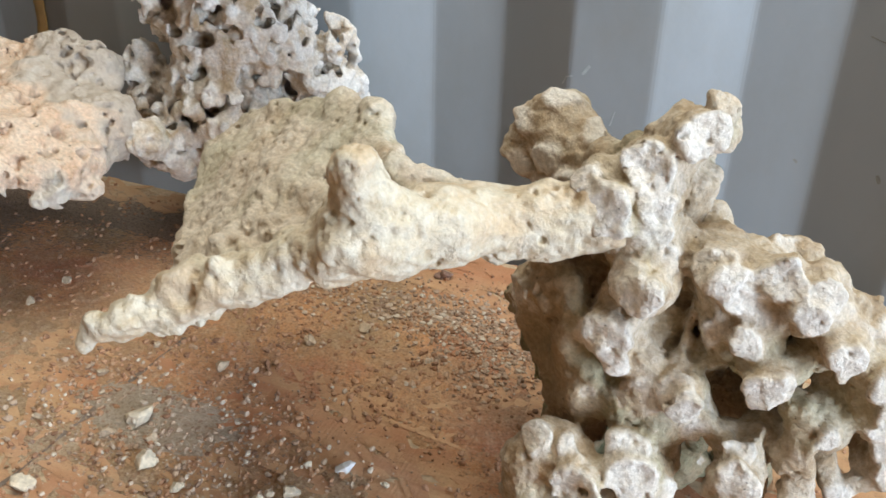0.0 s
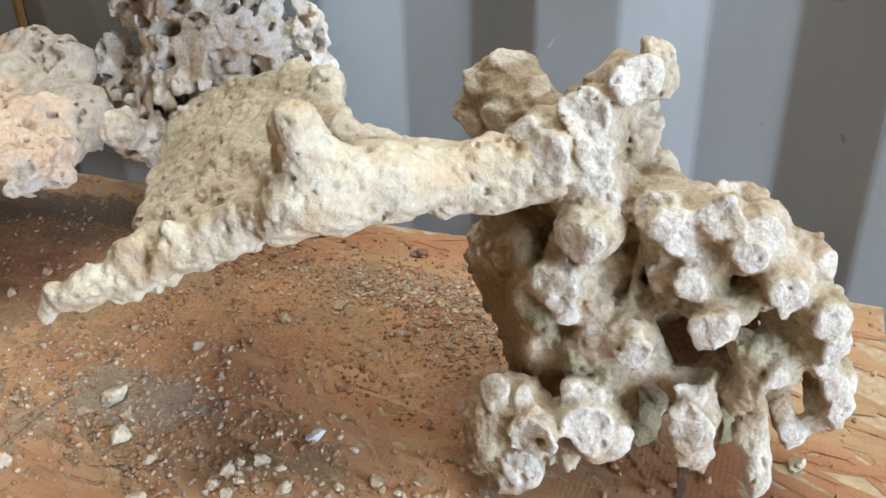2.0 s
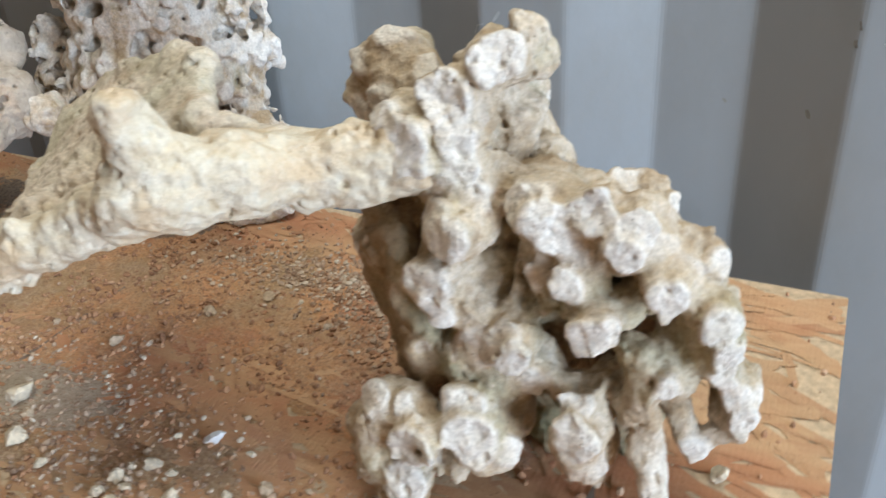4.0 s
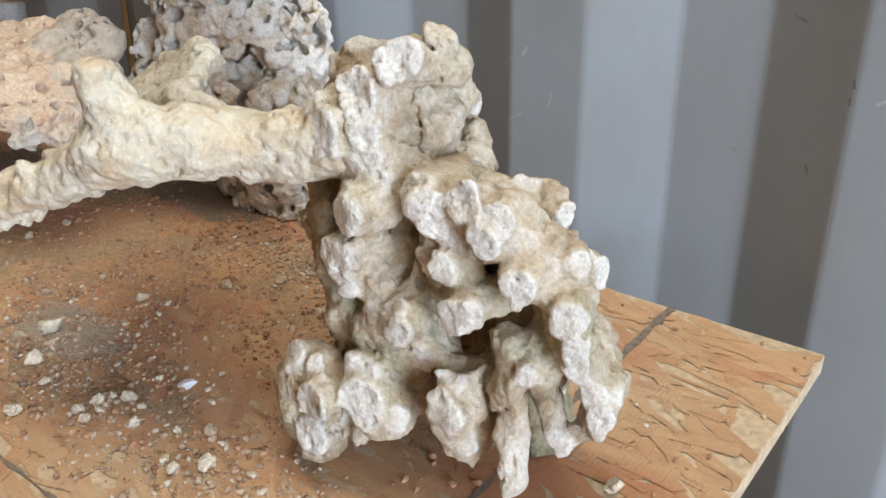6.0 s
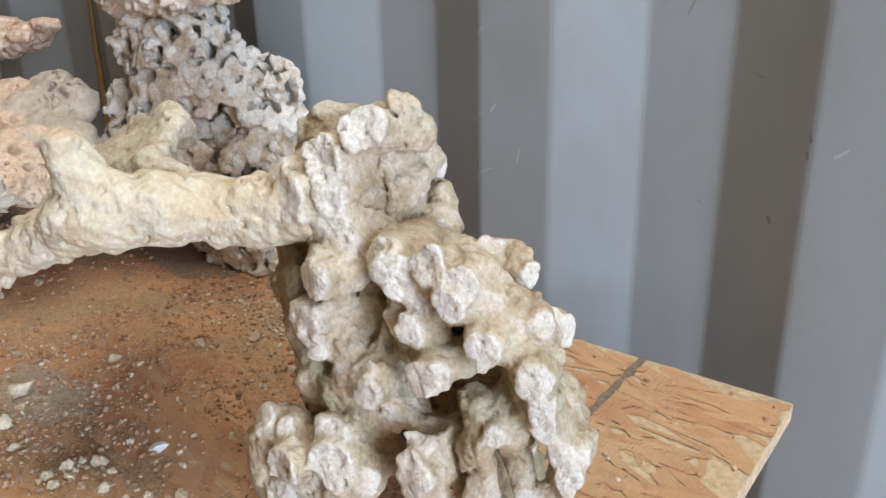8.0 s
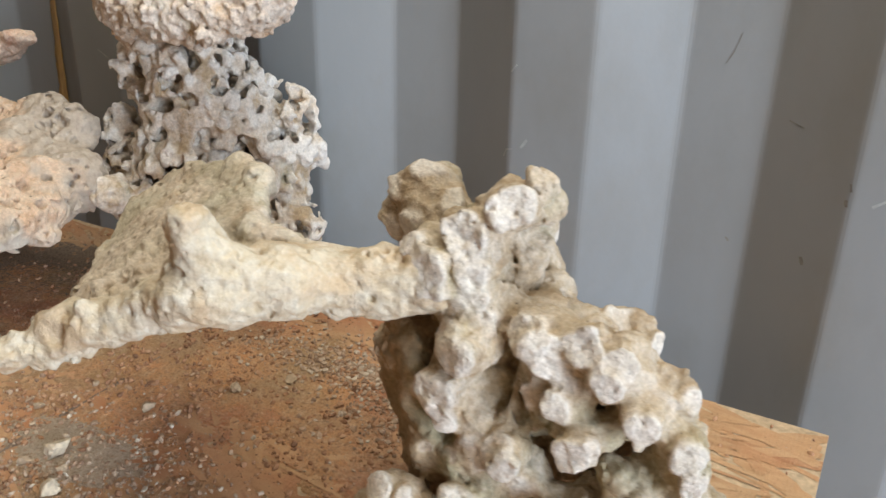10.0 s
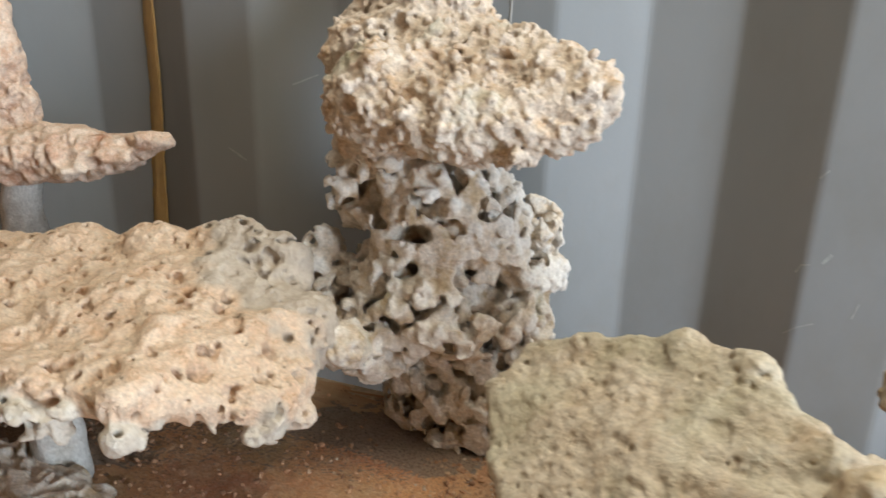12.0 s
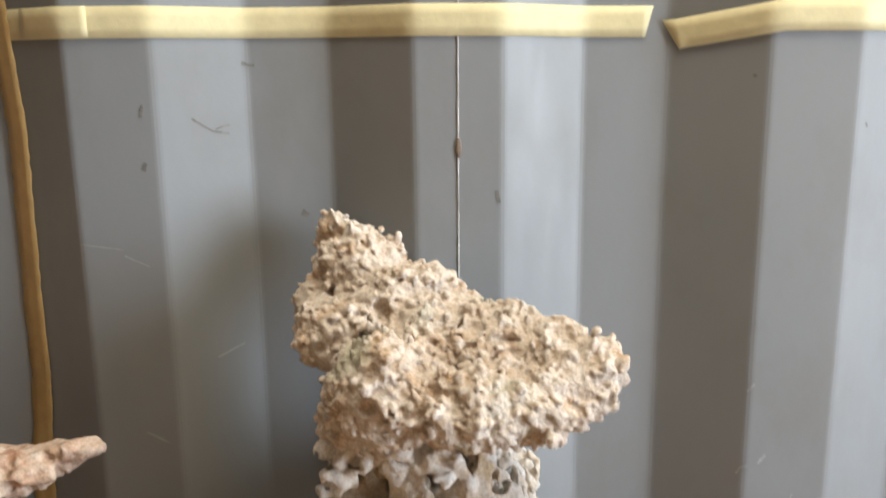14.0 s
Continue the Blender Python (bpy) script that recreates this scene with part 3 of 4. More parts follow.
    # back of the crown
    for x, y, z, r in ((0.002, 0.452, 0.978, 0.0125), (0.003, 0.445, 0.995, 0.0095), (-0.018, 0.440, 0.974, 0.013), (-0.012, 0.470, 0.962, 0.016), (-0.020, 0.488, 0.946, 0.012), (-0.006, 0.482, 0.928, 0.013), (0.006, 0.462, 0.922, 0.015), (0.022, 0.452, 0.912, 0.014),
                       (0.038, 0.448, 0.912, 0.012), (-0.010, 0.452, 0.950, 0.018), (-0.030, 0.462, 0.945, 0.018)):
        a.lump(x, y, z, r, k=0.006, fresh=0.08)
    # broken stubs: place, radius, the way they point
    crown = [(0.002, 0.415, 0.986, 0.0130, 0.45, -0.85, 0.20), (-0.019, 0.406, 0.971, 0.0115, 0.05, -1.0, 0.25), (-0.047, 0.402, 0.963, 0.0055, -0.3, -0.8, 0.4), (-0.035, 0.398, 0.951, 0.0115, -0.1, -1.0, 0.1), (-0.045, 0.402, 0.941, 0.0065, -0.5, -0.9, 0.0),
             (-0.012, 0.405, 0.956, 0.0082, 0.2, -1.0, 0.1), (-0.012, 0.404, 0.945, 0.0088, 0.1, -1.0, 0.0), (-0.003, 0.406, 0.931, 0.0065, 0.2, -1.0, 0.0), (-0.024, 0.404, 0.935, 0.0085, 0.0, -1.0, -0.2), (0.028, 0.401, 0.922, 0.0140, 0.1, -1.0, 0.1),
             (0.018, 0.406, 0.928, 0.0100, 0.0, -1.0, 0.3), (0.036, 0.404, 0.910, 0.0075, 0.1, -1.0, -0.2)]
    shoulder = [(-0.015, 0.389, 0.916, 0.0120, -0.1, -1.0, 0.1), (-0.024, 0.396, 0.924, 0.0080, -0.3, -1.0, 0.2), (0.050, 0.402, 0.933, 0.0105, 0.1, -1.0, 0.4), (0.069, 0.404, 0.930, 0.0095, 0.3, -1.0, 0.3), (0.063, 0.398, 0.917, 0.0095, 0.2, -1.0, 0.0),
                (0.077, 0.410, 0.917, 0.0085, 0.5, -0.9, 0.2), (0.096, 0.421, 0.906, 0.0058, 0.8, -0.6, 0.2), (0.087, 0.412, 0.905, 0.0065, 0.4, -0.9, 0.1), (0.047, 0.458, 0.917, 0.0095, 0.7, -0.5, 0.4), (0.067, 0.460, 0.913, 0.0065, 0.95, -0.3, 0.1),
                (0.083, 0.399, 0.901, 0.0085, 0.3, -1.0, 0.0), (-0.003, 0.478, 0.951, 0.0060, 0.9, -0.4, 0.2)]
    middle = [(-0.028, 0.391, 0.888, 0.0130, -0.2, -1.0, 0.0), (-0.037, 0.396, 0.881, 0.0085, -0.6, -0.8, -0.1), (-0.022, 0.391, 0.876, 0.0090, 0.1, -1.0, -0.2), (0.019, 0.404, 0.893, 0.0075, 0.0, -1.0, 0.1), (0.037, 0.400, 0.896, 0.0080, 0.1, -1.0, 0.0),
              (0.047, 0.394, 0.876, 0.0098, 0.1, -1.0, 0.0), (0.055, 0.396, 0.878, 0.0070, 0.3, -1.0, 0.0), (0.012, 0.388, 0.857, 0.0085, 0.0, -1.0, 0.1), (0.005, 0.393, 0.864, 0.0080, -0.1, -1.0, 0.2), (0.018, 0.401, 0.838, 0.0070, 0.1, -1.0, -0.1),
              (-0.006, 0.396, 0.855, 0.0110, -0.3, -1.0, 0.0), (0.077, 0.410, 0.897, 0.0080, 0.3, -1.0, 0.1)]
    rim = [(0.081, 0.478, 0.874, 0.0085, 0.9, -0.3, 0.1), (0.072, 0.470, 0.884, 0.0075, 0.7, -0.4, 0.5), (0.087, 0.438, 0.872, 0.0095, 0.7, -0.7, 0.0), (0.100, 0.408, 0.884, 0.0085, 0.5, -0.9, 0.0), (0.093, 0.424, 0.879, 0.0090, 0.6, -0.8, 0.1),
           (0.079, 0.404, 0.850, 0.0065, 0.1, -1.0, 0.0), (0.107, 0.416, 0.856, 0.0085, 0.5, -0.9, 0.0), (0.106, 0.410, 0.869, 0.0080, 0.5, -0.9, 0.1), (0.115, 0.420, 0.831, 0.0095, 0.5, -0.9, 0.0), (0.098, 0.444, 0.848, 0.0095, 0.7, -0.7, 0.0),
           (0.119, 0.428, 0.840, 0.0065, 0.9, -0.5, 0.0), (0.110, 0.420, 0.843, 0.0085, 0.4, -0.9, 0.0)]
    foot = [(-0.056, 0.380, 0.824, 0.0075, -0.3, -0.7, 0.6), (-0.036, 0.378, 0.821, 0.0090, 0.1, -0.9, 0.5), (-0.028, 0.366, 0.809, 0.0120, 0.1, -1.0, 0.1), (-0.032, 0.368, 0.785, 0.0110, 0.1, -1.0, 0.0), (-0.001, 0.379, 0.814, 0.0125, 0.1, -1.0, 0.1),
            (-0.006, 0.386, 0.829, 0.0110, 0.0, -1.0, 0.3), (0.014, 0.387, 0.805, 0.0062, 0.6, -0.8, 0.0), (0.048, 0.386, 0.823, 0.0110, 0.1, -1.0, 0.0), (0.044, 0.394, 0.838, 0.0085, -0.1, -1.0, 0.3), (0.054, 0.394, 0.806, 0.0085, 0.1, -1.0, 0.0),
            (0.058, 0.412, 0.832, 0.0060, 0.3, -1.0, 0.0)]
    stubs = crown + shoulder + middle + rim + foot
    # tan webs between neighbouring stubs, set back from their faces
    roots = []
    for x, y, z, r, *o in stubs:
        o = np.array(o) / np.linalg.norm(o)
        roots.append(np.array((x, y, z)) - o * (0.0125 + 0.25 * r))
    for i, p in enumerate(roots):
        for q in roots[i + 1:]:
            if np.linalg.norm(p - q) < (0.036 if min(p[2], q[2]) > 0.835 else 0.031):
                a.rod(p, q, 0.0092, 0.0092, 0.005, -0.15)
    for x, y, z, r, *o in stubs:
        o = np.array(o) / np.linalg.norm(o)
        b = np.array((x, y, z)) + o * 0.001
        a.rod(b - o * (0.010 + 1.3 * r), b, r * 0.98, r * 1.0, 0.0034, 0.0, face=o, crisp=0.20)
    # rounded masses of the near foot
    for x, y, z, r in ((-0.053, 0.388, 0.802, 0.018), (-0.052, 0.386, 0.784, 0.0175), (-0.043, 0.384, 0.768, 0.013), (-0.060, 0.388, 0.770, 0.012), (-0.016, 0.392, 0.790, 0.009), (0.002, 0.392, 0.800, 0.012), (0.046, 0.398, 0.812, 0.013), (0.040, 0.402, 0.800, 0.009), (0.050, 0.400, 0.796, 0.008)):
        a.lump(x, y, z, r, k=0.006, fresh=0.0)
    # hanging stubs on the overhang
    a.rod((0.066, 0.412, 0.856), (0.074, 0.406, 0.815), 0.0095, 0.0080, 0.004, 0.0)
    a.rod((0.075, 0.406, 0.818), (0.081, 0.396, 0.795), 0.0075, 0.0085, 0.004, 0.6)
    a.rod((0.082, 0.43, 0.85), (0.086, 0.422, 0.815), 0.009, 0.006, 0.005, -0.2)
    a.nub(0.094, 0.417, 0.808, 0.008, (0.3, -1, 0.1), 1.4)
    a.rod((0.093, 0.424, 0.808), (0.112, 0.424, 0.822), 0.005, 0.006, 0.004, 0.0)
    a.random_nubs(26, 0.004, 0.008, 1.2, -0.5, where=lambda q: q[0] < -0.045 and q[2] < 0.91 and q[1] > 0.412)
    a.chips(40, 0.007, 0.012, 0.0012)
    a.bores(16, 0.0012, 0.0022, 0.008)
    # openings between the branches
    for x, y, z, r, s in ((0.013, 0.408, 0.886, 0.0055, (0.75, 2.6, 2.0)), (0.041, 0.408, 0.851, 0.0115, (1.35, 2.2, 0.85)), (-0.010, 0.398, 0.899, 0.0026, (1, 2, 1)), (0.028, 0.395, 0.790, 0.012, (1.1, 2.2, 0.9)), (0.094, 0.425, 0.836, 0.0085, (0.9, 2, 1.4)),
                          (-0.004, 0.430, 0.949, 0.0045, (0.8, 2.5, 1.7)), (0.064, 0.40, 0.815, 0.006, (0.7, 2, 1.4)), (0.028, 0.392, 0.830, 0.006, (0.8, 2, 1.3)), (0.063, 0.40, 0.895, 0.004, (1.5, 2, 0.8)), (0.063, 0.389, 0.912, 0.003, (1, 1.5, 1)), (0.037, 0.392, 0.893, 0.0022, (1, 1.5, 1.3))):
        a.lump(x, y, z, r, s, 0.003, hole=True)
    calm = 1 - 0.65 * np.clip(a.fresh, 0, 1)
    a.billow((0.014, 0.0008), (0.0080, 0.0011), (0.0050, 0.0011), (0.0032, 0.0008), mask=calm)
    a.chips(160, 0.0022, 0.0045, 0.0007, 0.4)
    a.stipple(800, 0.0009, 0.0018, k=0.001)
    a.rough((0.0024, 0.0004))
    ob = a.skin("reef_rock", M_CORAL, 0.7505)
    return tagged(ob, "chalky white and tan knobbly reef rock with broken branch stubs", "rock")


def arch_rock():
    """Cream arm that springs from the branch rock, with a thin grey plate rising behind it."""
    a = Rock((-0.325, 0.27, 0.84), (-0.01, 0.50, 1.0), 0.0013, 8, warp=((0.02, 0.003), (0.008, 0.0014)))
    rim = [(-0.230, 0.330, 0.893), (-0.258, 0.367, 0.893), (-0.284, 0.412, 0.900), (-0.297, 0.455, 0.916), (-0.283, 0.473, 0.931), (-0.235, 0.465, 0.949),
           (-0.203, 0.457, 0.958), (-0.173, 0.435, 0.961), (-0.140, 0.393, 0.952), (-0.098, 0.396, 0.944), (-0.130, 0.350, 0.940), (-0.170, 0.345, 0.918)]
    heart = (-0.205, 0.398, 0.930)
    for p, q in zip(rim, rim[1:] + rim[:1]):
        a.sheet(p, q, heart, 0.0075, 0.005)
    for x, y, z, r in ((-0.207, 0.460, 0.960, 0.0095), (-0.172, 0.436, 0.963, 0.0090), (-0.180, 0.444, 0.953, 0.010), (-0.255, 0.468, 0.943, 0.008)):
        a.lump(x, y, z, r, k=0.006)
    mark = a.f.copy()
    spine = [(-0.272, 0.303, 0.875, 0.0068), (-0.252, 0.312, 0.882, 0.0100), (-0.230, 0.328, 0.894, 0.0125), (-0.204, 0.335, 0.905, 0.0125), (-0.170, 0.345, 0.922, 0.0125),
             (-0.128, 0.350, 0.937, 0.0170), (-0.106, 0.372, 0.940, 0.0180), (-0.088, 0.396, 0.936, 0.0165), (-0.064, 0.406, 0.938, 0.0175), (-0.034, 0.415, 0.942, 0.0185)]
    for p, q in zip(spine, spine[1:]):
        a.rod(p[:3], q[:3], p[3], q[3], 0.006, 1.0)
    a.rod((-0.130, 0.350, 0.945), (-0.135, 0.343, 0.976), 0.016, 0.0105, 0.008, 1.0)
    a.lump(-0.131, 0.340, 0.979, 0.008, k=0.004, fresh=1.0)
    a.lump(-0.140, 0.338, 0.942, 0.013, k=0.008, fresh=1.0)
    a.lump(-0.150, 0.338, 0.927, 0.010, k=0.008, fresh=1.0)
    a.sheet((-0.133, 0.345, 0.968), (-0.113, 0.362, 0.938), (-0.135, 0.354, 0.930), 0.009, 0.006, 1.0)
    a.sheet((-0.134, 0.345, 0.970), (-0.160, 0.352, 0.925), (-0.130, 0.350, 0.930), 0.010, 0.006, 1.0)
    # drips and crusts along the lower edge and the tip
    for i in range(26):
        t = i / 25
        x = -0.265 + 0.09 * t
        a.lump(x + a.rng.normal(0, 0.003), 0.305 + 0.045 * t + a.rng.normal(0, 0.003), 0.878 + 0.036 * t + a.rng.normal(0, 0.004), a.rng.uniform(0.004, 0.0075), k=0.003, fresh=1.0)
    tip = np.clip((-0.172 - a.ax[0]) / 0.03, 0, 1)[:, None, None] * np.clip((0.385 - a.ax[1]) / 0.02, 0, 1)[None, :, None]
    a.billow((0.012, 0.0022), (0.0072, 0.0026), (0.0046, 0.0012), mask=tip)
    a.billow((0.013, 0.0006), (0.0070, 0.0007), (0.0042, 0.0009))
    a.chips(120, 0.004, 0.008, 0.0005)
    a.rough((0.0032, 0.0006))
    a.stipple(1300, 0.0009, 0.0018)
    a.fresh *= np.clip((mark - a.f) / 0.004, 0, 1)
    ob = a.skin("arched_rock", M_ARCH_TWO)
    return tagged(ob, "cream arched reef rock with a pitted grey plate", "rock")


def lattice_rock():
    """Porous pillar: a fused lattice of small knobs with dark gaps between them."""
    a = Rock((-0.53, 0.50, 0.74), (-0.26, 0.745, 1.03), 0.0014, 21, warp=((0.014, 0.002), (0.007, 0.0012)))
    rng = a.rng
    env = [(-0.400, 0.625, 0.945, 0.070, 0.060, 0.065), (-0.400, 0.620, 0.885, 0.082, 0.066, 0.060), (-0.365, 0.650, 0.915, 0.048, 0.052, 0.055), (-0.445, 0.600, 0.850, 0.050, 0.055, 0.040),
           (-0.350, 0.655, 0.865, 0.040, 0.048, 0.060), (-0.410, 0.625, 1.000, 0.066, 0.056, 0.034), (-0.375, 0.645, 0.800, 0.085, 0.046, 0.060), (-0.44, 0.545, 0.87, 0.03, 0.03, 0.025), (-0.375, 0.648, 0.770, 0.100, 0.044, 0.050), (-0.322, 0.655, 0.830, 0.034, 0.036, 0.036), (-0.490, 0.612, 0.908, 0.026, 0.026, 0.034), (-0.478, 0.600, 0.872, 0.034, 0.034, 0.034), (-0.345, 0.680, 0.932, 0.036, 0.032, 0.030), (-0.345, 0.682, 0.895, 0.034, 0.032, 0.036), (-0.458, 0.620, 0.965, 0.036, 0.040, 0.040)]
    for x, y, z, ex, ey, ez in env:
        r = min(ex, ey, ez)
        a.lump(x, y, z, r - 0.008, (ex / r, ey / r, ez / r), 0.01)
    a.random_nubs(170, 0.006, 0.010, 1.8, 0.5)
    # winding hollows between the knobs, down to the solid heart
    hollow = 0.0120 * (0.75 * a.field(0.0090) + 0.60 * a.field(0.0055) - 0.03) - np.clip(-a.f - 0.026, 0, 0.02)
    h = np.clip(0.5 + 0.5 * (hollow - a.f) / 0.0012, 0, 1)
    a.f = a.f * (1 - h) + hollow * h + 0.0012 * h * (1 - h)
    a.random_nubs(420, 0.0032, 0.0058, 1.6, 0.8)
    a.billow((0.008, 0.0008), (0.0045, 0.0011))
    a.chips(250, 0.003, 0.006, 0.0009, 0.8)
    a.bores(160, 0.0010, 0.0020, 0.004)
    a.stipple(900, 0.0010, 0.0020)
    ob = a.skin("porous_rock", M_LATTICE, 0.7505)
    return tagged(ob, "pale grey porous pillar of fused coral knobs", "rock")


def cap_rock():
    """Crusty beige boulder balanced on the porous pillar, a peak at the back and a snout to one side."""
    a = Rock((-0.545, 0.50, 0.965), (-0.245, 0.765, 1.15), 0.0014, 33, warp=((0.03, 0.005), (0.010, 0.002)))
    for x, y, z, r, s in ((-0.470, 0.705, 1.097, 0.028, (1.1, 0.9, 1.1)), (-0.440, 0.675, 1.068, 0.034, (1.2, 1.1, 0.9)), (-0.400, 0.650, 1.052, 0.036, (1.3, 1.2, 0.9)), (-0.350, 0.620, 1.046, 0.032, (1.2, 1.1, 0.8)),
                          (-0.305, 0.598, 1.041, 0.027, (1.0, 1.0, 0.9)), (-0.430, 0.600, 1.030, 0.040, (1.1, 1.0, 1.0)), (-0.375, 0.580, 1.030, 0.034, (1.2, 1.0, 0.8)), (-0.335, 0.578, 1.032, 0.027, (1.2, 1.0, 0.75)),
                          (-0.478, 0.660, 1.055, 0.028, (1.0, 1.2, 1.0)), (-0.445, 0.620, 1.000, 0.029, (1.0, 1.1, 0.9)), (-0.466, 0.632, 0.998, 0.022, (1, 1, 1.1)), (-0.495, 0.690, 1.070, 0.018, (1, 1, 1.2)), (-0.452, 0.690, 1.098, 0.024, (1.1, 1, 1)), (-0.415, 0.672, 1.084, 0.024, (1.2, 1, 0.9)), (-0.487, 0.720, 1.119, 0.016, (1, 1, 1)), (-0.293, 0.593, 1.050, 0.020, (1, 1, 1.1)), (-0.315, 0.615, 1.056, 0.024, (1.1, 1, 1)), (-0.350, 0.630, 1.058, 0.026, (1.2, 1, 0.9))):
        a.lump(x, y, z, r, s, 0.012)
    a.rough((0.016, 0.002))
    a.billow((0.011, 0.0018), (0.0060, 0.0018), (0.0040, 0.0014))
    a.stipple(2400, 0.0016, 0.0034, pit=False, k=0.001)
    a.chips(150, 0.004, 0.008, 0.0012)
    a.stipple(1500, 0.0010, 0.0022, k=0.0008)
    a.rough((0.0031, 0.0005))
    ob = a.skin("crusty_rock", M_CAP)
    return tagged(ob, "crusty beige boulder with a pointed peak resting on the porous pillar", "rock")


def slab_rock():
    """Thick peach-coloured slab, pitted all over, with a pale ragged rim, propped above the bench."""
    a = Rock((-0.86, 0.345, 0.825), (-0.395, 0.64, 0.965), 0.0014, 44, warp=((0.03, 0.0040), (0.010, 0.0016)))
    top = [((-0.82, 0.395, 0.893), (-0.50, 0.392, 0.893), (-0.80, 0.565, 0.878)), ((-0.50, 0.392, 0.893), (-0.80, 0.565, 0.878), (-0.54, 0.575, 0.916)),
           ((-0.50, 0.392, 0.893), (-0.54, 0.575, 0.916), (-0.462, 0.535, 0.895)), ((-0.50, 0.392, 0.893), (-0.462, 0.535, 0.895), (-0.438, 0.455, 0.876))]
    for p in top:
        a.sheet(*p, 0.0115, 0.012)
    for x, y, z, r, s in ((-0.56, 0.48, 0.893, 0.028, (2.2, 1.8, 0.8)), (-0.68, 0.50, 0.888, 0.028, (2.2, 2, 0.8)), (-0.54, 0.568, 0.923, 0.017, (1.8, 1.0, 1.0)), (-0.610, 0.566, 0.912, 0.017, (1.8, 1, 1.0)), (-0.69, 0.562, 0.896, 0.018, (2.0, 1, 0.9)),
                          (-0.444, 0.480, 0.872, 0.015, (1, 1.6, 1)), (-0.455, 0.530, 0.880, 0.017, (1, 1.3, 1.2)), (-0.497, 0.566, 0.914, 0.018, (1.1, 1.0, 1.0))):
        a.lump(x, y, z, r, s, 0.014)
    # ragged pale underside of the rim
    for i in range(70):
        t = a.rng.uniform(0, 1)
        x, y = -0.82 + 0.385 * t, 0.390 + max(0, t - 0.84) * 0.45
        h = a.rng.uniform(0.006, 0.012)
        a.lump(x, y - 0.010 + a.rng.normal(0, 0.003), 0.881 - max(0, t - 0.84) * 0.12 + a.rng.normal(0, 0.006), h * 0.9, (1.0, 1.0, a.rng.uniform(0.7, 1.3)), k=0.0025, fresh=0.85)
    for i in range(22):
        t = a.rng.uniform(0, 1)
        a.lump(-0.440 + a.rng.normal(0, 0.004) - 0.02 * t, 0.46 + 0.085 * t, 0.862 + 0.012 * t + a.rng.normal(0, 0.006), a.rng.uniform(0.006, 0.011), k=0.006, fresh=0.4)
    a.rough((0.022, 0.0022), (0.010, 0.0012))
    a.billow((0.013, 0.0016), (0.0062, 0.0013))
    a.chips(500, 0.005, 0.010, 0.0013)
    a.bores(480, 0.0022, 0.0050, 0.0080)
    a.bores(700, 0.0010, 0.0018, 0.0040)
    a.stipple(1200, 0.0012, 0.0022, k=0.001)
    a.rough((0.0036, 0.0007))
    # weathered grey crust over the end beside the pillar
    x, y = a.ax[0][:, None, None], a.ax[1][None, :, None]
    along, across = (x + 0.505) * 0.8 - (y - 0.560) * 0.6, (x + 0.505) * 0.6 + (y - 0.560) * 0.8
    edge = 1 - np.sqrt((along / 0.092) ** 2 + (across / 0.050) ** 2) + 0.30 * a.field(0.03) + 0.25 * a.field(0.009)
    grey_crust = np.clip(edge * 4 + 0.5, 0, 1)
    a.fresh = a.fresh * (1 - grey_crust) - 0.9 * grey_crust
    ob = a.skin("flat_rock", M_SLAB_TWO)
    return tagged(ob, "flat peach-coloured crusty rock slab with a pale broken rim", "rock")


def post(name, x, y, z0, z1, r, seed, label, mat, s=1.0):
    a = Rock((x - 2.2 * r, y - 2.2 * r, z0 - 0.004), (x + 2.2 * r, y + 2.2 * r, z1 + 0.02), 0.002, seed)
    a.rod((x, y, z0 - 0.01), (x, y, z1), r * 1.08, r * s, 0.004)
    a.rough((0.014, 0.0014), (0.005, 0.0006))
    return tagged(a.skin(name, mat, z0 + 0.0005), label, "rock")


def ledge_rock():
    """Pinkish pointed ledge rock with a pale underside, set up on a post."""
    a = Rock((-0.99, 0.50, 0.915), (-0.655, 0.735, 1.13), 0.002, 51, warp=((0.03, 0.004), (0.01, 0.0018)))
    for x, y, z, r, s in ((-0.674, 0.652, 0.968, 0.0085, (1.3, 1, 0.9)), (-0.690, 0.650, 0.962, 0.0135, (1.4, 1.1, 0.9)), (-0.720, 0.646, 0.953, 0.0210, (1.4, 1.2, 0.9)), (-0.755, 0.640, 0.949, 0.0265, (1.4, 1.3, 0.9)),
                          (-0.800, 0.635, 0.945, 0.030, (1.5, 1.4, 0.9)), (-0.860, 0.63, 0.952, 0.030, (1.5, 1.5, 0.9)), (-0.835, 0.650, 0.985, 0.022, (1.2, 1, 1.2)), (-0.850, 0.655, 1.020, 0.026, (1, 1, 1.4)), (-0.866, 0.655, 1.060, 0.030, (1, 1, 1.4)), (-0.890, 0.655, 1.090, 0.03, (1, 1, 1))):
        a.lump(x, y, z, r, s, 0.012)
    for i in range(24):
        u = a.rng.uniform(0, 1)
        a.lump(-0.72 - 0.14 * u, 0.625 + a.rng.normal(0, 0.008), 0.948 - 0.020 * u + a.rng.normal(0, 0.002), a.rng.uniform(0.006, 0.010), k=0.006, fresh=1.0)
    a.billow((0.012, 0.0018), (0.0065, 0.0020))
    a.chips(350, 0.006, 0.012, 0.0018)
    a.stipple(700, 0.002, 0.004)
    ob = a.skin("pointed_rock", M_LEDGE)
    return tagged(ob, "pinkish pointed rock ledge with a pale underside on a stone post", "rock")


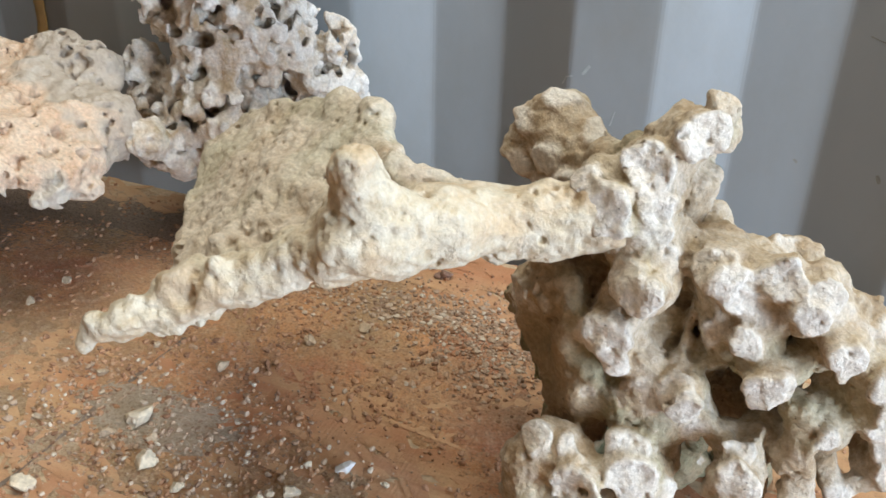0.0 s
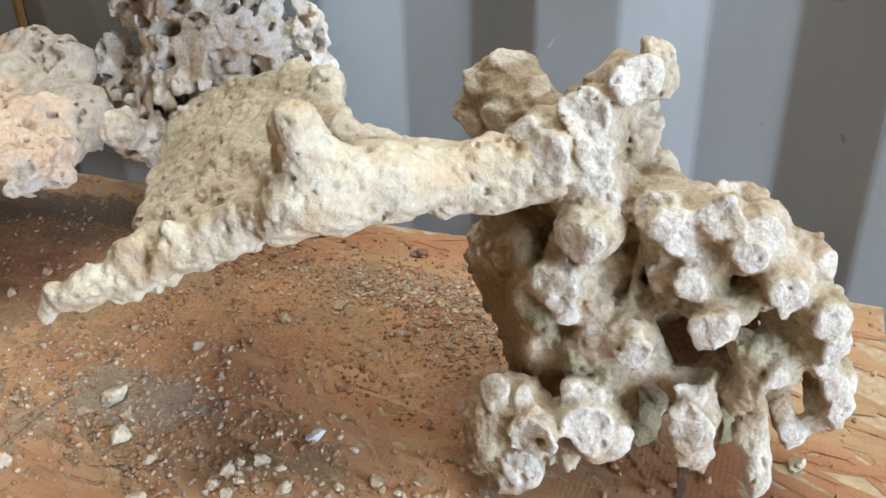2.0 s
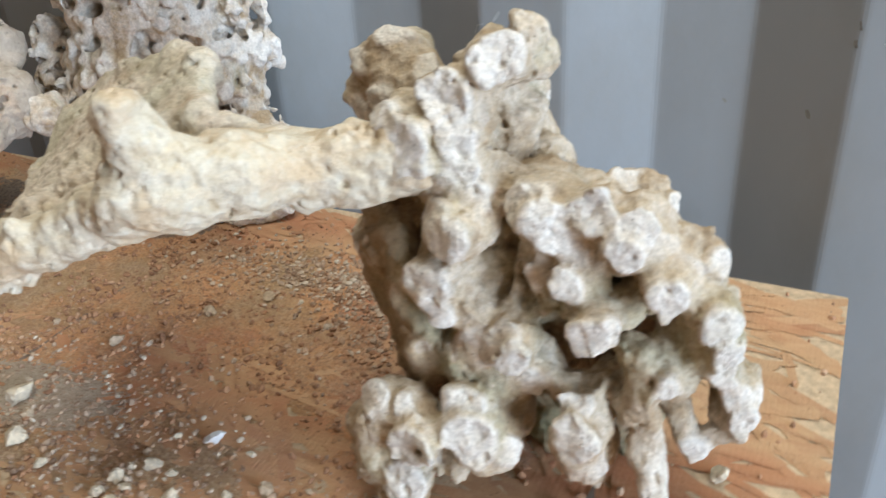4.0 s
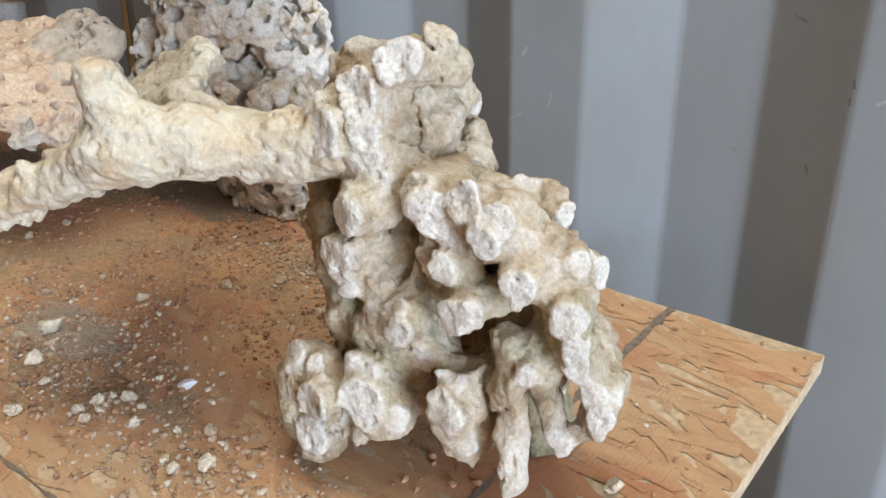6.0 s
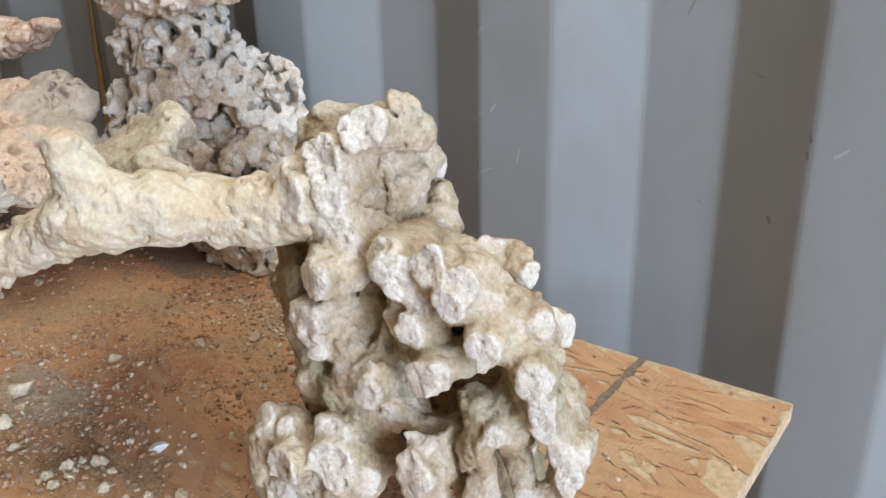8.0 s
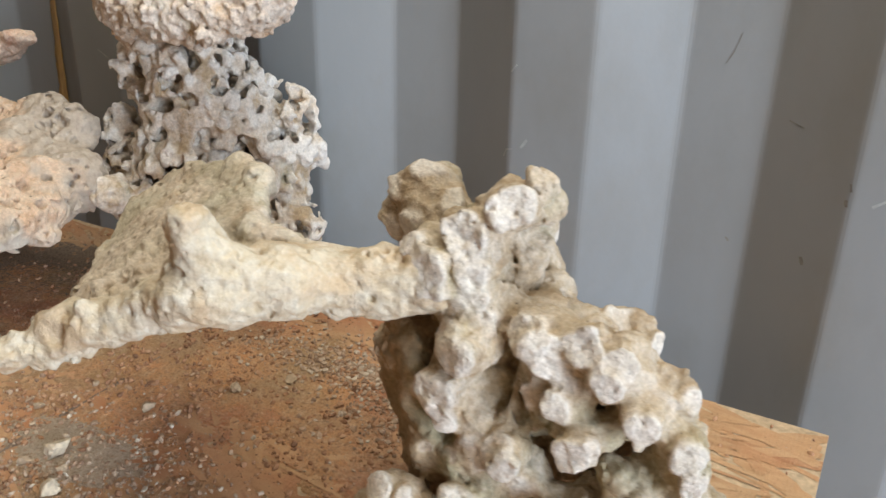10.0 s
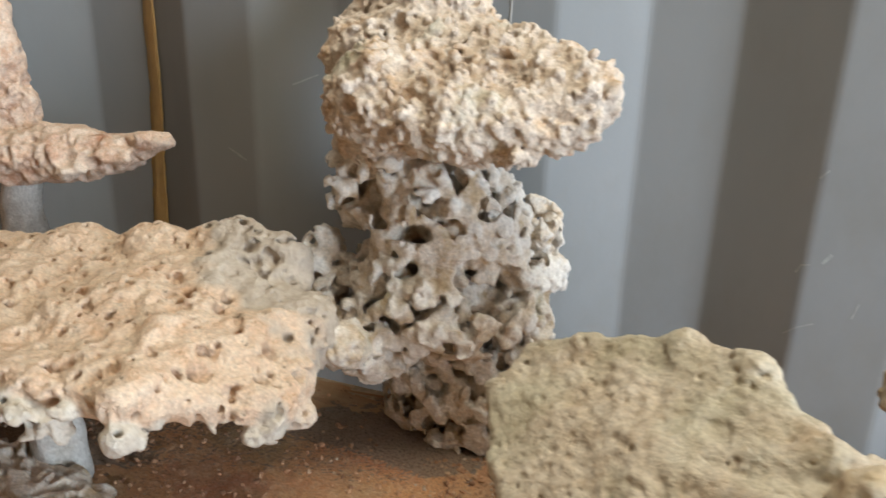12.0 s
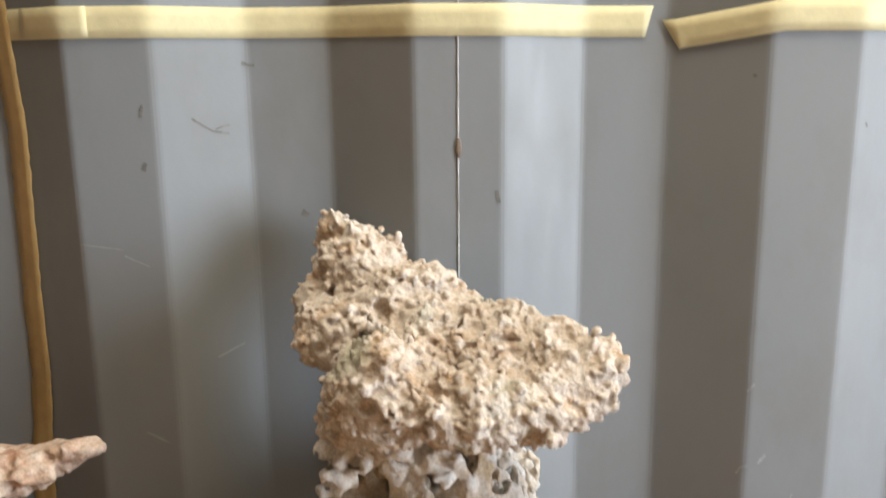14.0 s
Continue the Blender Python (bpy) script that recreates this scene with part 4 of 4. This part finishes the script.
def low_rock():
    a = Rock((-0.80, 0.32, 0.74), (-0.515, 0.53, 0.83), 0.002, 61)
    for x, y, z, r, s in ((-0.62, 0.42, 0.762, 0.030, (1.6, 1.3, 0.8)), (-0.69, 0.42, 0.765, 0.032, (1.6, 1.4, 0.8)), (-0.57, 0.43, 0.757, 0.020, (1.3, 1.2, 0.8)), (-0.74, 0.43, 0.765, 0.03, (1.3, 1.3, 0.8))):
        a.lump(x, y, z, r, s, 0.012)
    a.billow((0.012, 0.003), (0.006, 0.002))
    a.stipple(500, 0.002, 0.0045)
    return tagged(a.skin("low_rock", M_LATTICE, 0.7505), "low pale grey pitted rock lying under the flat slab", "rock")


def two_tone(name, one, two, other=None):
    """Base rock with the other rock's look where the attribute marks it."""
    m = one.copy()
    m.name = name
    n, l = m.node_tree.nodes, m.node_tree.links
    p = n["Principled BSDF"]
    first = p.inputs["Base Color"].links[0].from_socket
    at = n.new("ShaderNodeAttribute")
    at.attribute_name = "fresh"
    mid = noise_tex(n, l, 110, 6, 0.65)
    big = noise_tex(n, l, 30, 6, 0.6)
    fine = noise_tex(n, l, 400, 4, 0.6)
    col = mix(n, l, ramp(n, l, mid.outputs[0], [(0.35, grey(0)), (0.65, grey(1))]), two[0], two[1])
    col = mix(n, l, ramp(n, l, big.outputs[0], [(0.5, grey(0)), (0.64, grey(0.75))]), col, two[2])
    col = mix(n, l, 1.0, col, ramp(n, l, fine.outputs[0], [(0.3, grey(0.86)), (0.7, grey(1.06))]), "MULTIPLY")
    col = mix(n, l, at.outputs["Fac"], first, col)
    if other:
        neg = n.new("ShaderNodeMath")
        neg.operation, neg.use_clamp = "MULTIPLY", True
        neg.inputs[1].default_value = -1.0
        l.new(at.outputs["Fac"], neg.inputs[0])
        col = mix(n, l, neg.outputs[0], col, mix(n, l, ramp(n, l, mid.outputs[0], [(0.35, grey(0)), (0.65, grey(1))]), *other))
    l.new(col, p.inputs["Base Color"])
    return m


M_ARCH_TWO = two_tone("plate_and_cream_rock", M_PLATE, ((0.58, 0.49, 0.345), (0.66, 0.61, 0.50), (0.55, 0.42, 0.27)))
M_SLAB_TWO = two_tone("peach_rock_pale_rim", M_SLAB, ((0.56, 0.51, 0.43), (0.70, 0.67, 0.60), (0.46, 0.38, 0.28)), ((0.43, 0.375, 0.31), (0.60, 0.545, 0.47)))

for build in (branch_rock, arch_rock, lattice_rock, cap_rock, slab_rock, ledge_rock, low_rock):
    build()
post("stone_post", -0.640, 0.470, 0.75, 0.880, 0.020, 71, "pale stone post standing on the bench under the slab", M_POST)
post("stone_post", -0.828, 0.640, 0.75, 0.945, 0.019, 72, "grey white stone post carrying the pointed ledge rock", M_POST)


# ---- tape and marks on the wall ----
def wall_strip(name, path, width, mat, lift=0.0012, label="", wobble=0.0, ends=(0.0, 0.0), curl=0.0006):
    """A thin strip that follows the folded wall from point to point of (x, z)."""
    rng = random.Random(int(abs(path[0][0]) * 1000))
    bm = bmesh.new()
    rows = []
    n_all = []
    for (xa, za), (xb, zb) in zip(path, path[1:]):
        n = max(2, int(math.hypot(xb - xa, zb - za) / 0.006))
        n_all += [(xa + (xb - xa) * i / n, za + (zb - za) * i / n, xb - xa, zb - za) for i in range(n)]
    n_all.append((path[-1][0], path[-1][1], *n_all[-1][2:]))
    for i, (x, z, dx, dz) in enumerate(n_all):
        ln = math.hypot(dx, dz)
        nx, nz = -dz / ln, dx / ln
        row = []
        for s in (-0.5, -0.17, 0.17, 0.5):
            w = s * width * (1 + rng.uniform(-wobble, wobble))
            px, pz = x + nx * w, z + nz * w
            if i == len(n_all) - 1:
                px += s * ends[1]
            if i == 0:
                px += s * ends[0]
            y = (wall_y(px - 0.004) + wall_y(px) + wall_y(px + 0.004)) / 3 if curl else min(wall_y(px), (wall_y(px - 0.003) + wall_y(px + 0.003)) / 2)
            row.append(bm.verts.new((px, y - lift - rng.random() * curl, pz)))
        rows.append(row)
    for a, b in zip(rows, rows[1:]):
        for j in range(3):
            bm.faces.new((a[j], b[j], b[j + 1], a[j + 1]))
    bmesh.ops.recalc_face_normals(bm, faces=bm.faces)
    for f in bm.faces:
        if f.normal.y > 0:
            f.normal_flip()
    if curl:
        bmesh.ops.solidify(bm, geom=bm.faces[:], thickness=0.0003)
    return link_mesh(name, bm, mat, curl > 0)


tagged(wall_strip("tape_strip", [(-0.766, 1.288), (-0.50, 1.2875), (-0.229, 1.2845)], 0.0245, M_TAPE, ends=(0.0, 0.006)), "pale yellow masking tape strip across the steel wall", "tape", "masking tapes on the wall")
tagged(wall_strip("tape_strip", [(-0.212, 1.2735), (-0.133, 1.2865), (-0.02, 1.2855), (0.30, 1.286)], 0.0235, M_TAPE, 0.0022, ends=(-0.010, 0.0)), "pale yellow masking tape strip, crooked at its torn end", "tape", "masking tapes on the wall")
tagged(wall_strip("tape_strip", [(-0.762, 1.33), (-0.752, 1.20), (-0.757, 1.05), (-0.757, 0.99), (-0.766, 0.90), (-0.772, 0.80)], 0.0215, M_TAPE_OLD, 0.0016, wobble=0.1), "browned wrinkled masking tape hanging down the wall", "tape", "masking tapes on the wall")
tagged(wall_strip("tape_patch", [(-0.735, 1.2885), (-0.672, 1.2885)], 0.0235, M_TAPE, 0.0026), "short overlapping patch of masking tape", "tape", "masking tapes on the wall")

M_DRIP = plain("pale_dried_drip", (0.56, 0.56, 0.55), 0.5, 0.2, 300)
drip = tagged(wall_strip("paint_drip", [(-0.3825, 1.40), (-0.3835, 1.20), (-0.3840, 1.06)], 0.0010, M_DRIP, 0.0006, wobble=0.3), "thin dried paint drip running down the steel", "paint drip")
bm = bmesh.new()
bmesh.ops.create_icosphere(bm, subdivisions=2, radius=1)
for v in bm.verts:
    v.co = Vector((v.co.x * 0.0026, v.co.y * 0.0012, v.co.z * (0.0065 if v.co.z < 0 else 0.010))) + Vector((-0.3832, NEAR - 0.0008, 1.186))
part("drip_bead", bm, M_INK, drip, "dark bead of paint", True)

M_SCUFF = plain("dark_scuff", (0.18, 0.175, 0.165), 0.7, 0.3, 200)
M_SCRAPE = plain("pale_scrape", (0.315, 0.33, 0.34), 0.6, 0.15, 200)
for path, w, mat in (([(-0.600, 1.212), (-0.586, 1.201), (-0.574, 1.199)], 0.0018, M_SCUFF), ([(-0.584, 1.203), (-0.573, 1.206)], 0.0012, M_SCUFF), ([(-0.562, 1.256), (-0.552, 1.253)], 0.003, M_SCUFF),
                     ([(0.026, 1.002), (0.031, 1.012), (0.035, 1.026)], 0.0006, M_SCUFF),
                     ([(0.081, 0.966), (0.093, 0.963)], 0.0010, M_SCUFF), ([(0.134, 0.932), (0.135, 0.926)], 0.0020, M_SCUFF), ([(0.133, 0.919), (0.134, 0.914)], 0.0024, M_SCUFF), ([(0.109, 0.863), (0.112, 0.857)], 0.0026, M_SCUFF), ([(0.047, 0.858), (0.050, 0.855)], 0.0022, M_SCUFF),
                     ([(-0.148, 0.852), (-0.140, 0.860), (-0.128, 0.866)], 0.0010, M_SCRAPE), ([(-0.147, 0.905), (-0.144, 0.912), (-0.138, 0.914)], 0.0012, M_SCRAPE), ([(-0.143, 0.981), (-0.137, 0.988)], 0.0012, M_SCRAPE), ([(-0.102, 0.875), (-0.099, 0.888)], 0.0016, M_SCRAPE), ([(0.151, 0.917), (0.160, 0.924)], 0.0020, M_SCRAPE),
                     ([(-0.518, 1.131), (-0.512, 1.128)], 0.0050, M_SCUFF), ([(-0.353, 1.153), (-0.351, 1.143)], 0.0030, M_SCUFF), ([(-0.636, 1.178), (-0.638, 1.171)], 0.0035, M_SCUFF), ([(-0.635, 1.224), (-0.637, 1.214)], 0.0022, M_SCUFF), ([(-0.063, 1.204), (-0.062, 1.200)], 0.0022, M_SCUFF), ([(-0.153, 1.2415), (-0.150, 1.241)], 0.0018, M_SCUFF),
                     ([(-0.130, 0.916), (-0.124, 0.924)], 0.0022, M_SCRAPE), ([(-0.696, 1.111), (-0.660, 1.106)], 0.0008, M_SCRAPE), ([(-0.593, 1.007), (-0.572, 1.016)], 0.0014, M_SCRAPE), ([(-0.66, 1.101), (-0.64, 1.092)], 0.0010, M_SCRAPE), ([(-0.655, 0.945), (-0.636, 0.935)], 0.0016, M_SCRAPE)):
    tagged(wall_strip("wall_scuff", path, w, mat, 0.0003, wobble=0.4, curl=0.0), "short scuff in the grey wall paint", "scuff", "scuffs on the wall")


# ---- dust, crumbs and fragments on the bench ----
def spread(x, y):
    """How thickly the dust lies at a place on the bench, 0 to 1."""
    v = 0.0
    for cx, cy, sx, sy, a in ((-0.20, 0.52, 0.14, 0.07, 1.0), (-0.40, 0.52, 0.16, 0.10, 1.1), (-0.30, 0.36, 0.09, 0.06, 0.75), (-0.62, 0.55, 0.2, 0.12, 1.0), (-0.08, 0.44, 0.06, 0.05, 0.75), (-0.17, 0.35, 0.07, 0.03, 0.55), (-0.45, 0.33, 0.1, 0.08, 0.5)):
        v += a * math.exp(-((x - cx) / sx) ** 2 - ((y - cy) / sy) ** 2)
    return min(v, 1.2)


def dust_layer(name, label, mat, amount, x0, x1, y0, y1, step, low):
    """A thin uneven layer that dips under the board where it thins out."""
    nx, ny = int((x1 - x0) / step), int((y1 - y0) / step)
    co = np.zeros((nx * ny, 3), np.float32)
    i = 0
    for ix in range(nx):
        for iy in range(ny):
            x, y = x0 + ix * step, y0 + iy * step
            p = Vector((x, y, 0.3))
            h = noise.fractal(p * 22, 0.6, 2.1, 5) * 0.5 + noise.noise(p * 140) * 0.28 + noise.noise(p * 310) * 0.34
            co[i] = (x, y, TOP - low + amount(x, y) * 0.0030 + h * 0.0024)
            i += 1
    k = np.arange(nx * ny).reshape(nx, ny)
    quads = np.stack([k[:-1, :-1], k[1:, :-1], k[1:, 1:], k[:-1, 1:]], -1).reshape(-1, 4)
    z = co[:, 2]
    quads = quads[z[quads].max(1) > TOP - 0.0012]
    me = bpy.data.meshes.new(name)
    me.from_pydata(co.tolist(), [], quads.tolist())
    me.polygons.foreach_set("use_smooth", [True] * len(me.polygons))
    me.materials.append(mat)
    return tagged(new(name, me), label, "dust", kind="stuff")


def dust_material(name, tint, pale, dark):
    m, n, l, p = material(name)
    mid = noise_tex(n, l, 120, 6, 0.7)
    fine = noise_tex(n, l, 430, 5, 0.8)
    col = bench_tint(n, l) if tint is None else mix(n, l, 0.15, tint, bench_tint(n, l))
    col = mix(n, l, ramp(n, l, mid.outputs[0], [(0.45, grey(0)), (0.75, grey(0.55))]), col, pale)
    col = mix(n, l, ramp(n, l, fine.outputs[0], [(0.52, grey(0)), (0.60, grey(0.85))]), col, dark)
    col = mix(n, l, ramp(n, l, fine.outputs[0], [(0.36, grey(0.8)), (0.44, grey(0))]), col, pale)
    l.new(col, p.inputs["Base Color"])
    p.inputs["Roughness"].default_value = 0.95
    l.new(bump(n, l, fine.outputs[0], 1.0, 0.0016, bump(n, l, mid.outputs[0], 0.9, 0.003)), p.inputs["Normal"])
    return m


def heap(*mounds):
    """How thickly dust lies round a few places on the bench."""
    def depth(x, y):
        return min(sum(a * math.exp(-((x - cx) / sx) ** 2 - ((y - cy) / sy) ** 2) for cx, cy, sx, sy, a in mounds), 1.5)
    return depth


dust_layer("dust_layer", "rusty brown rock dust lying on the bench", dust_material("bench_dust", None, (0.66, 0.50, 0.345), (0.29, 0.17, 0.10)), spread, -0.70, 0.06, 0.135, 0.674, 0.0021, 0.0024)
# dust under the slab, its grey brown made darker for the shade there
dust_layer("shaded_dust", "grey brown dust, darkened for the shade under the slab", dust_material("shaded_grey_dust", (0.25, 0.195, 0.145), (0.38, 0.305, 0.235), (0.10, 0.07, 0.05)),
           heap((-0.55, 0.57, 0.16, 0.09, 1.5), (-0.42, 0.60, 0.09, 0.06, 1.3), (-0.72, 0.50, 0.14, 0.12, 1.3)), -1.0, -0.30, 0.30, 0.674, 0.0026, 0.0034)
dust_layer("pale_dust", "pale grey rock dust lying on the bench", dust_material("pale_bench_dust", (0.47, 0.395, 0.305), (0.60, 0.52, 0.42), (0.28, 0.22, 0.16)),
           heap((-0.315, 0.375, 0.10, 0.048, 1.6), (-0.19, 0.568, 0.09, 0.030, 1.2)), -0.50, -0.04, 0.28, 0.62, 0.0024, 0.0034)


def crumb_material(name, tones):
    m, n, l, p = material(name)
    geo = n.new("ShaderNodeNewGeometry")
    l.new(ramp(n, l, geo.outputs["Random Per Island"], tones), p.inputs["Base Color"])
    p.inputs["Roughness"].default_value = 0.95
    return m


def drift(x, y):
    """Brown crumbs lie in loose drifts where the dust is."""
    if noise.noise(Vector((x * 26, y * 26, 4.2))) + 0.6 * noise.noise(Vector((x * 80, y * 80, 9.1))) < -0.1:
        return 0.02
    return (0.10 + spread(x, y)) * (0.3 if x < -0.42 or x > 0.04 else 1.0)


def gravel_patch(x, y):
    """Pale gravel gathers at the back and on the grey patch in front."""
    v = 0.0
    for cx, cy, sx, sy, a in ((-0.185, 0.570, 0.095, 0.030, 1.0), (-0.125, 0.530, 0.035, 0.025, 0.9), (-0.31, 0.375, 0.10, 0.045, 0.35), (-0.18, 0.335, 0.11, 0.03, 0.25), (-0.06, 0.345, 0.05, 0.03, 0.2)):
        v += a * math.exp(-((x - cx) / sx) ** 2 - ((y - cy) / sy) ** 2)
    return v


def crumbs(name, count, density, mat, label, small, large, seed):
    """Grains too small to count."""
    rng = random.Random(seed)
    base = bmesh.new()
    bmesh.ops.create_icosphere(base, subdivisions=1, radius=1)
    bv = [v.co.copy() for v in base.verts]
    bf = [[v.index for v in f.verts] for f in base.faces]
    base.free()
    verts, faces = [], []
    while len(verts) < count * len(bv):
        x, y = rng.uniform(-0.95, 0.15), rng.uniform(0.10, 0.67)
        if rng.random() > density(x, y):
            continue
        r = small + large * rng.random() ** 4
        s = [rng.uniform(0.6, 1.3) for _ in range(3)]
        k = len(verts)
        top = TOP - 0.0004 + max(0.0, (spread(x, y) - 0.75) * 0.003)
        for v in bv:
            q = 1 + rng.uniform(-0.28, 0.28)
            verts.append((x + v.x * r * s[0] * q, y + v.y * r * s[1] * q, top + r * 0.5 + v.z * r * s[2] * q * 0.8))
        faces += [[k + i for i in f] for f in bf]
    me = bpy.data.meshes.new(name)
    me.from_pydata(verts, [], faces)
    me.materials.append(mat)
    return tagged(new(name, me), label, "crumbs", kind="stuff")


crumbs("loose_crumbs", 10000, drift, crumb_material("brown_crumbs", [(0.0, (0.22, 0.12, 0.07)), (0.35, (0.38, 0.21, 0.115)), (0.85, (0.47, 0.285, 0.165)), (0.97, (0.46, 0.33, 0.22)), (1.0, (0.60, 0.52, 0.42))]),
       "rusty brown rock crumbs scattered on the bench", 0.0005, 0.0022, 5)
crumbs("pale_gravel", 6500, gravel_patch, crumb_material("tan_gravel", [(0.0, (0.27, 0.18, 0.12)), (0.4, (0.42, 0.30, 0.21)), (0.8, (0.50, 0.39, 0.29)), (1.0, (0.63, 0.56, 0.46))]),
       "pale tan fine gravel strewn on the bench", 0.0006, 0.0020, 6)


def fragment_mesh(seed):
    rng = random.Random(seed)
    bm = bmesh.new()
    bmesh.ops.create_icosphere(bm, subdivisions=3, radius=1)
    off = Vector((rng.uniform(0, 50), rng.uniform(0, 50), rng.uniform(0, 50)))
    cuts = [(Vector((rng.gauss(0, 1), rng.gauss(0, 1), rng.gauss(0, 1))).normalized(), rng.uniform(0.45, 0.8)) for _ in range(9)]
    for v in bm.verts:
        d = v.co.normalized()
        r = 1 + 0.35 * noise.noise(d * 1.3 + off) + 0.26 * noise.noise(d * 3.5 + off) + 0.18 * noise.noise(d * 8 + off)
        c = d * r
        for nrm, dist in cuts:
            over = c.dot(nrm) - dist
            if over > 0:
                c -= nrm * over * 0.96
        v.co = Vector((c.x, c.y * 0.85, c.z * 0.75))
    me = bpy.data.meshes.new("rock_fragment")
    bm.to_mesh(me)
    bm.free()
    return me


FRAGMENTS = [fragment_mesh(s) for s in range(7)]
for me in FRAGMENTS:
    me.materials.append(M_PEBBLE)
M_PEBBLE_TAN = plain("tan_pebble", (0.46, 0.36, 0.25), 0.95, 0.25, 2.2, 0.6)
M_PEBBLE_WHITE = plain("white_pebble", (0.74, 0.75, 0.76), 0.9, 0.1, 2.2, 0.4)
M_PEBBLE_DARK = plain("dark_pebble", (0.24, 0.15, 0.11), 0.95, 0.3, 2.2, 0.5)
LOOKS = {"chalky": (M_PEBBLE, "small chalky rock fragment lying on the bench"), "tan": (M_PEBBLE_TAN, "small tan rock fragment lying on the bench"),
         "white": (M_PEBBLE_WHITE, "small bluish white stone lying on the bench"), "dark": (M_PEBBLE_DARK, "small dark brown rock fragment on the dust")}
frag_rng = random.Random(3)


def fragment(x, y, r, look_name="chalky"):
    ob = new("rock_fragment", frag_rng.choice(FRAGMENTS))
    mat, label = LOOKS[look_name]
    ob.material_slots[0].link = "OBJECT"
    ob.material_slots[0].material = mat
    ob.matrix_basis = Matrix.LocRotScale((x, y, TOP + r * 0.42 + max(0, spread(x, y) - 0.9) * 0.003), Euler([frag_rng.uniform(-0.5, 0.5), frag_rng.uniform(-0.5, 0.5), frag_rng.uniform(0, 6.3)]), (r, r, r))
    return tagged(ob, label, "rock fragment", "rock fragments on the bench")


for x, y, r in ((-0.319, 0.371, 0.0120), (-0.289, 0.338, 0.0084), (-0.258, 0.330, 0.0047), (-0.243, 0.299, 0.0064), (-0.206, 0.340, 0.0057), (-0.208, 0.325, 0.0052), (-0.197, 0.323, 0.0045), (-0.195, 0.334, 0.0042),
                (-0.192, 0.354, 0.0064), (-0.179, 0.353, 0.0037), (-0.168, 0.338, 0.0052), (-0.139, 0.352, 0.0036), (-0.145, 0.383, 0.0031), (-0.121, 0.329, 0.0046), (0.105, 0.466, 0.0067), (-0.343, 0.293, 0.0084),
                (-0.197, 0.379, 0.0032), (-0.205, 0.348, 0.0037), (-0.096, 0.340, 0.0067), (-0.069, 0.351, 0.0036), (-0.110, 0.326, 0.0047), (-0.104, 0.359, 0.0031), (0.079, 0.545, 0.0018), (-0.056, 0.375, 0.0020)):
    fragment(x, y, r)
for x, y, r in ((-0.120, 0.362, 0.0055), (-0.106, 0.346, 0.0041), (-0.307, 0.442, 0.0068), (-0.368, 0.445, 0.0038), (-0.177, 0.317, 0.0038), (-0.379, 0.401, 0.0049), (-0.498, 0.488, 0.0048), (-0.500, 0.451, 0.0051),
                (-0.384, 0.346, 0.0034), (-0.235, 0.527, 0.0057), (-0.265, 0.496, 0.0060), (-0.091, 0.330, 0.0033), (-0.098, 0.371, 0.0028), (-0.33, 0.352, 0.006), (-0.30, 0.358, 0.005)):
    fragment(x, y, r, "tan")
fragment(-0.174, 0.385, 0.0067, "white")
fragment(-0.209, 0.631, 0.0074, "dark")
fragment(-0.216, 0.628, 0.0045, "dark")
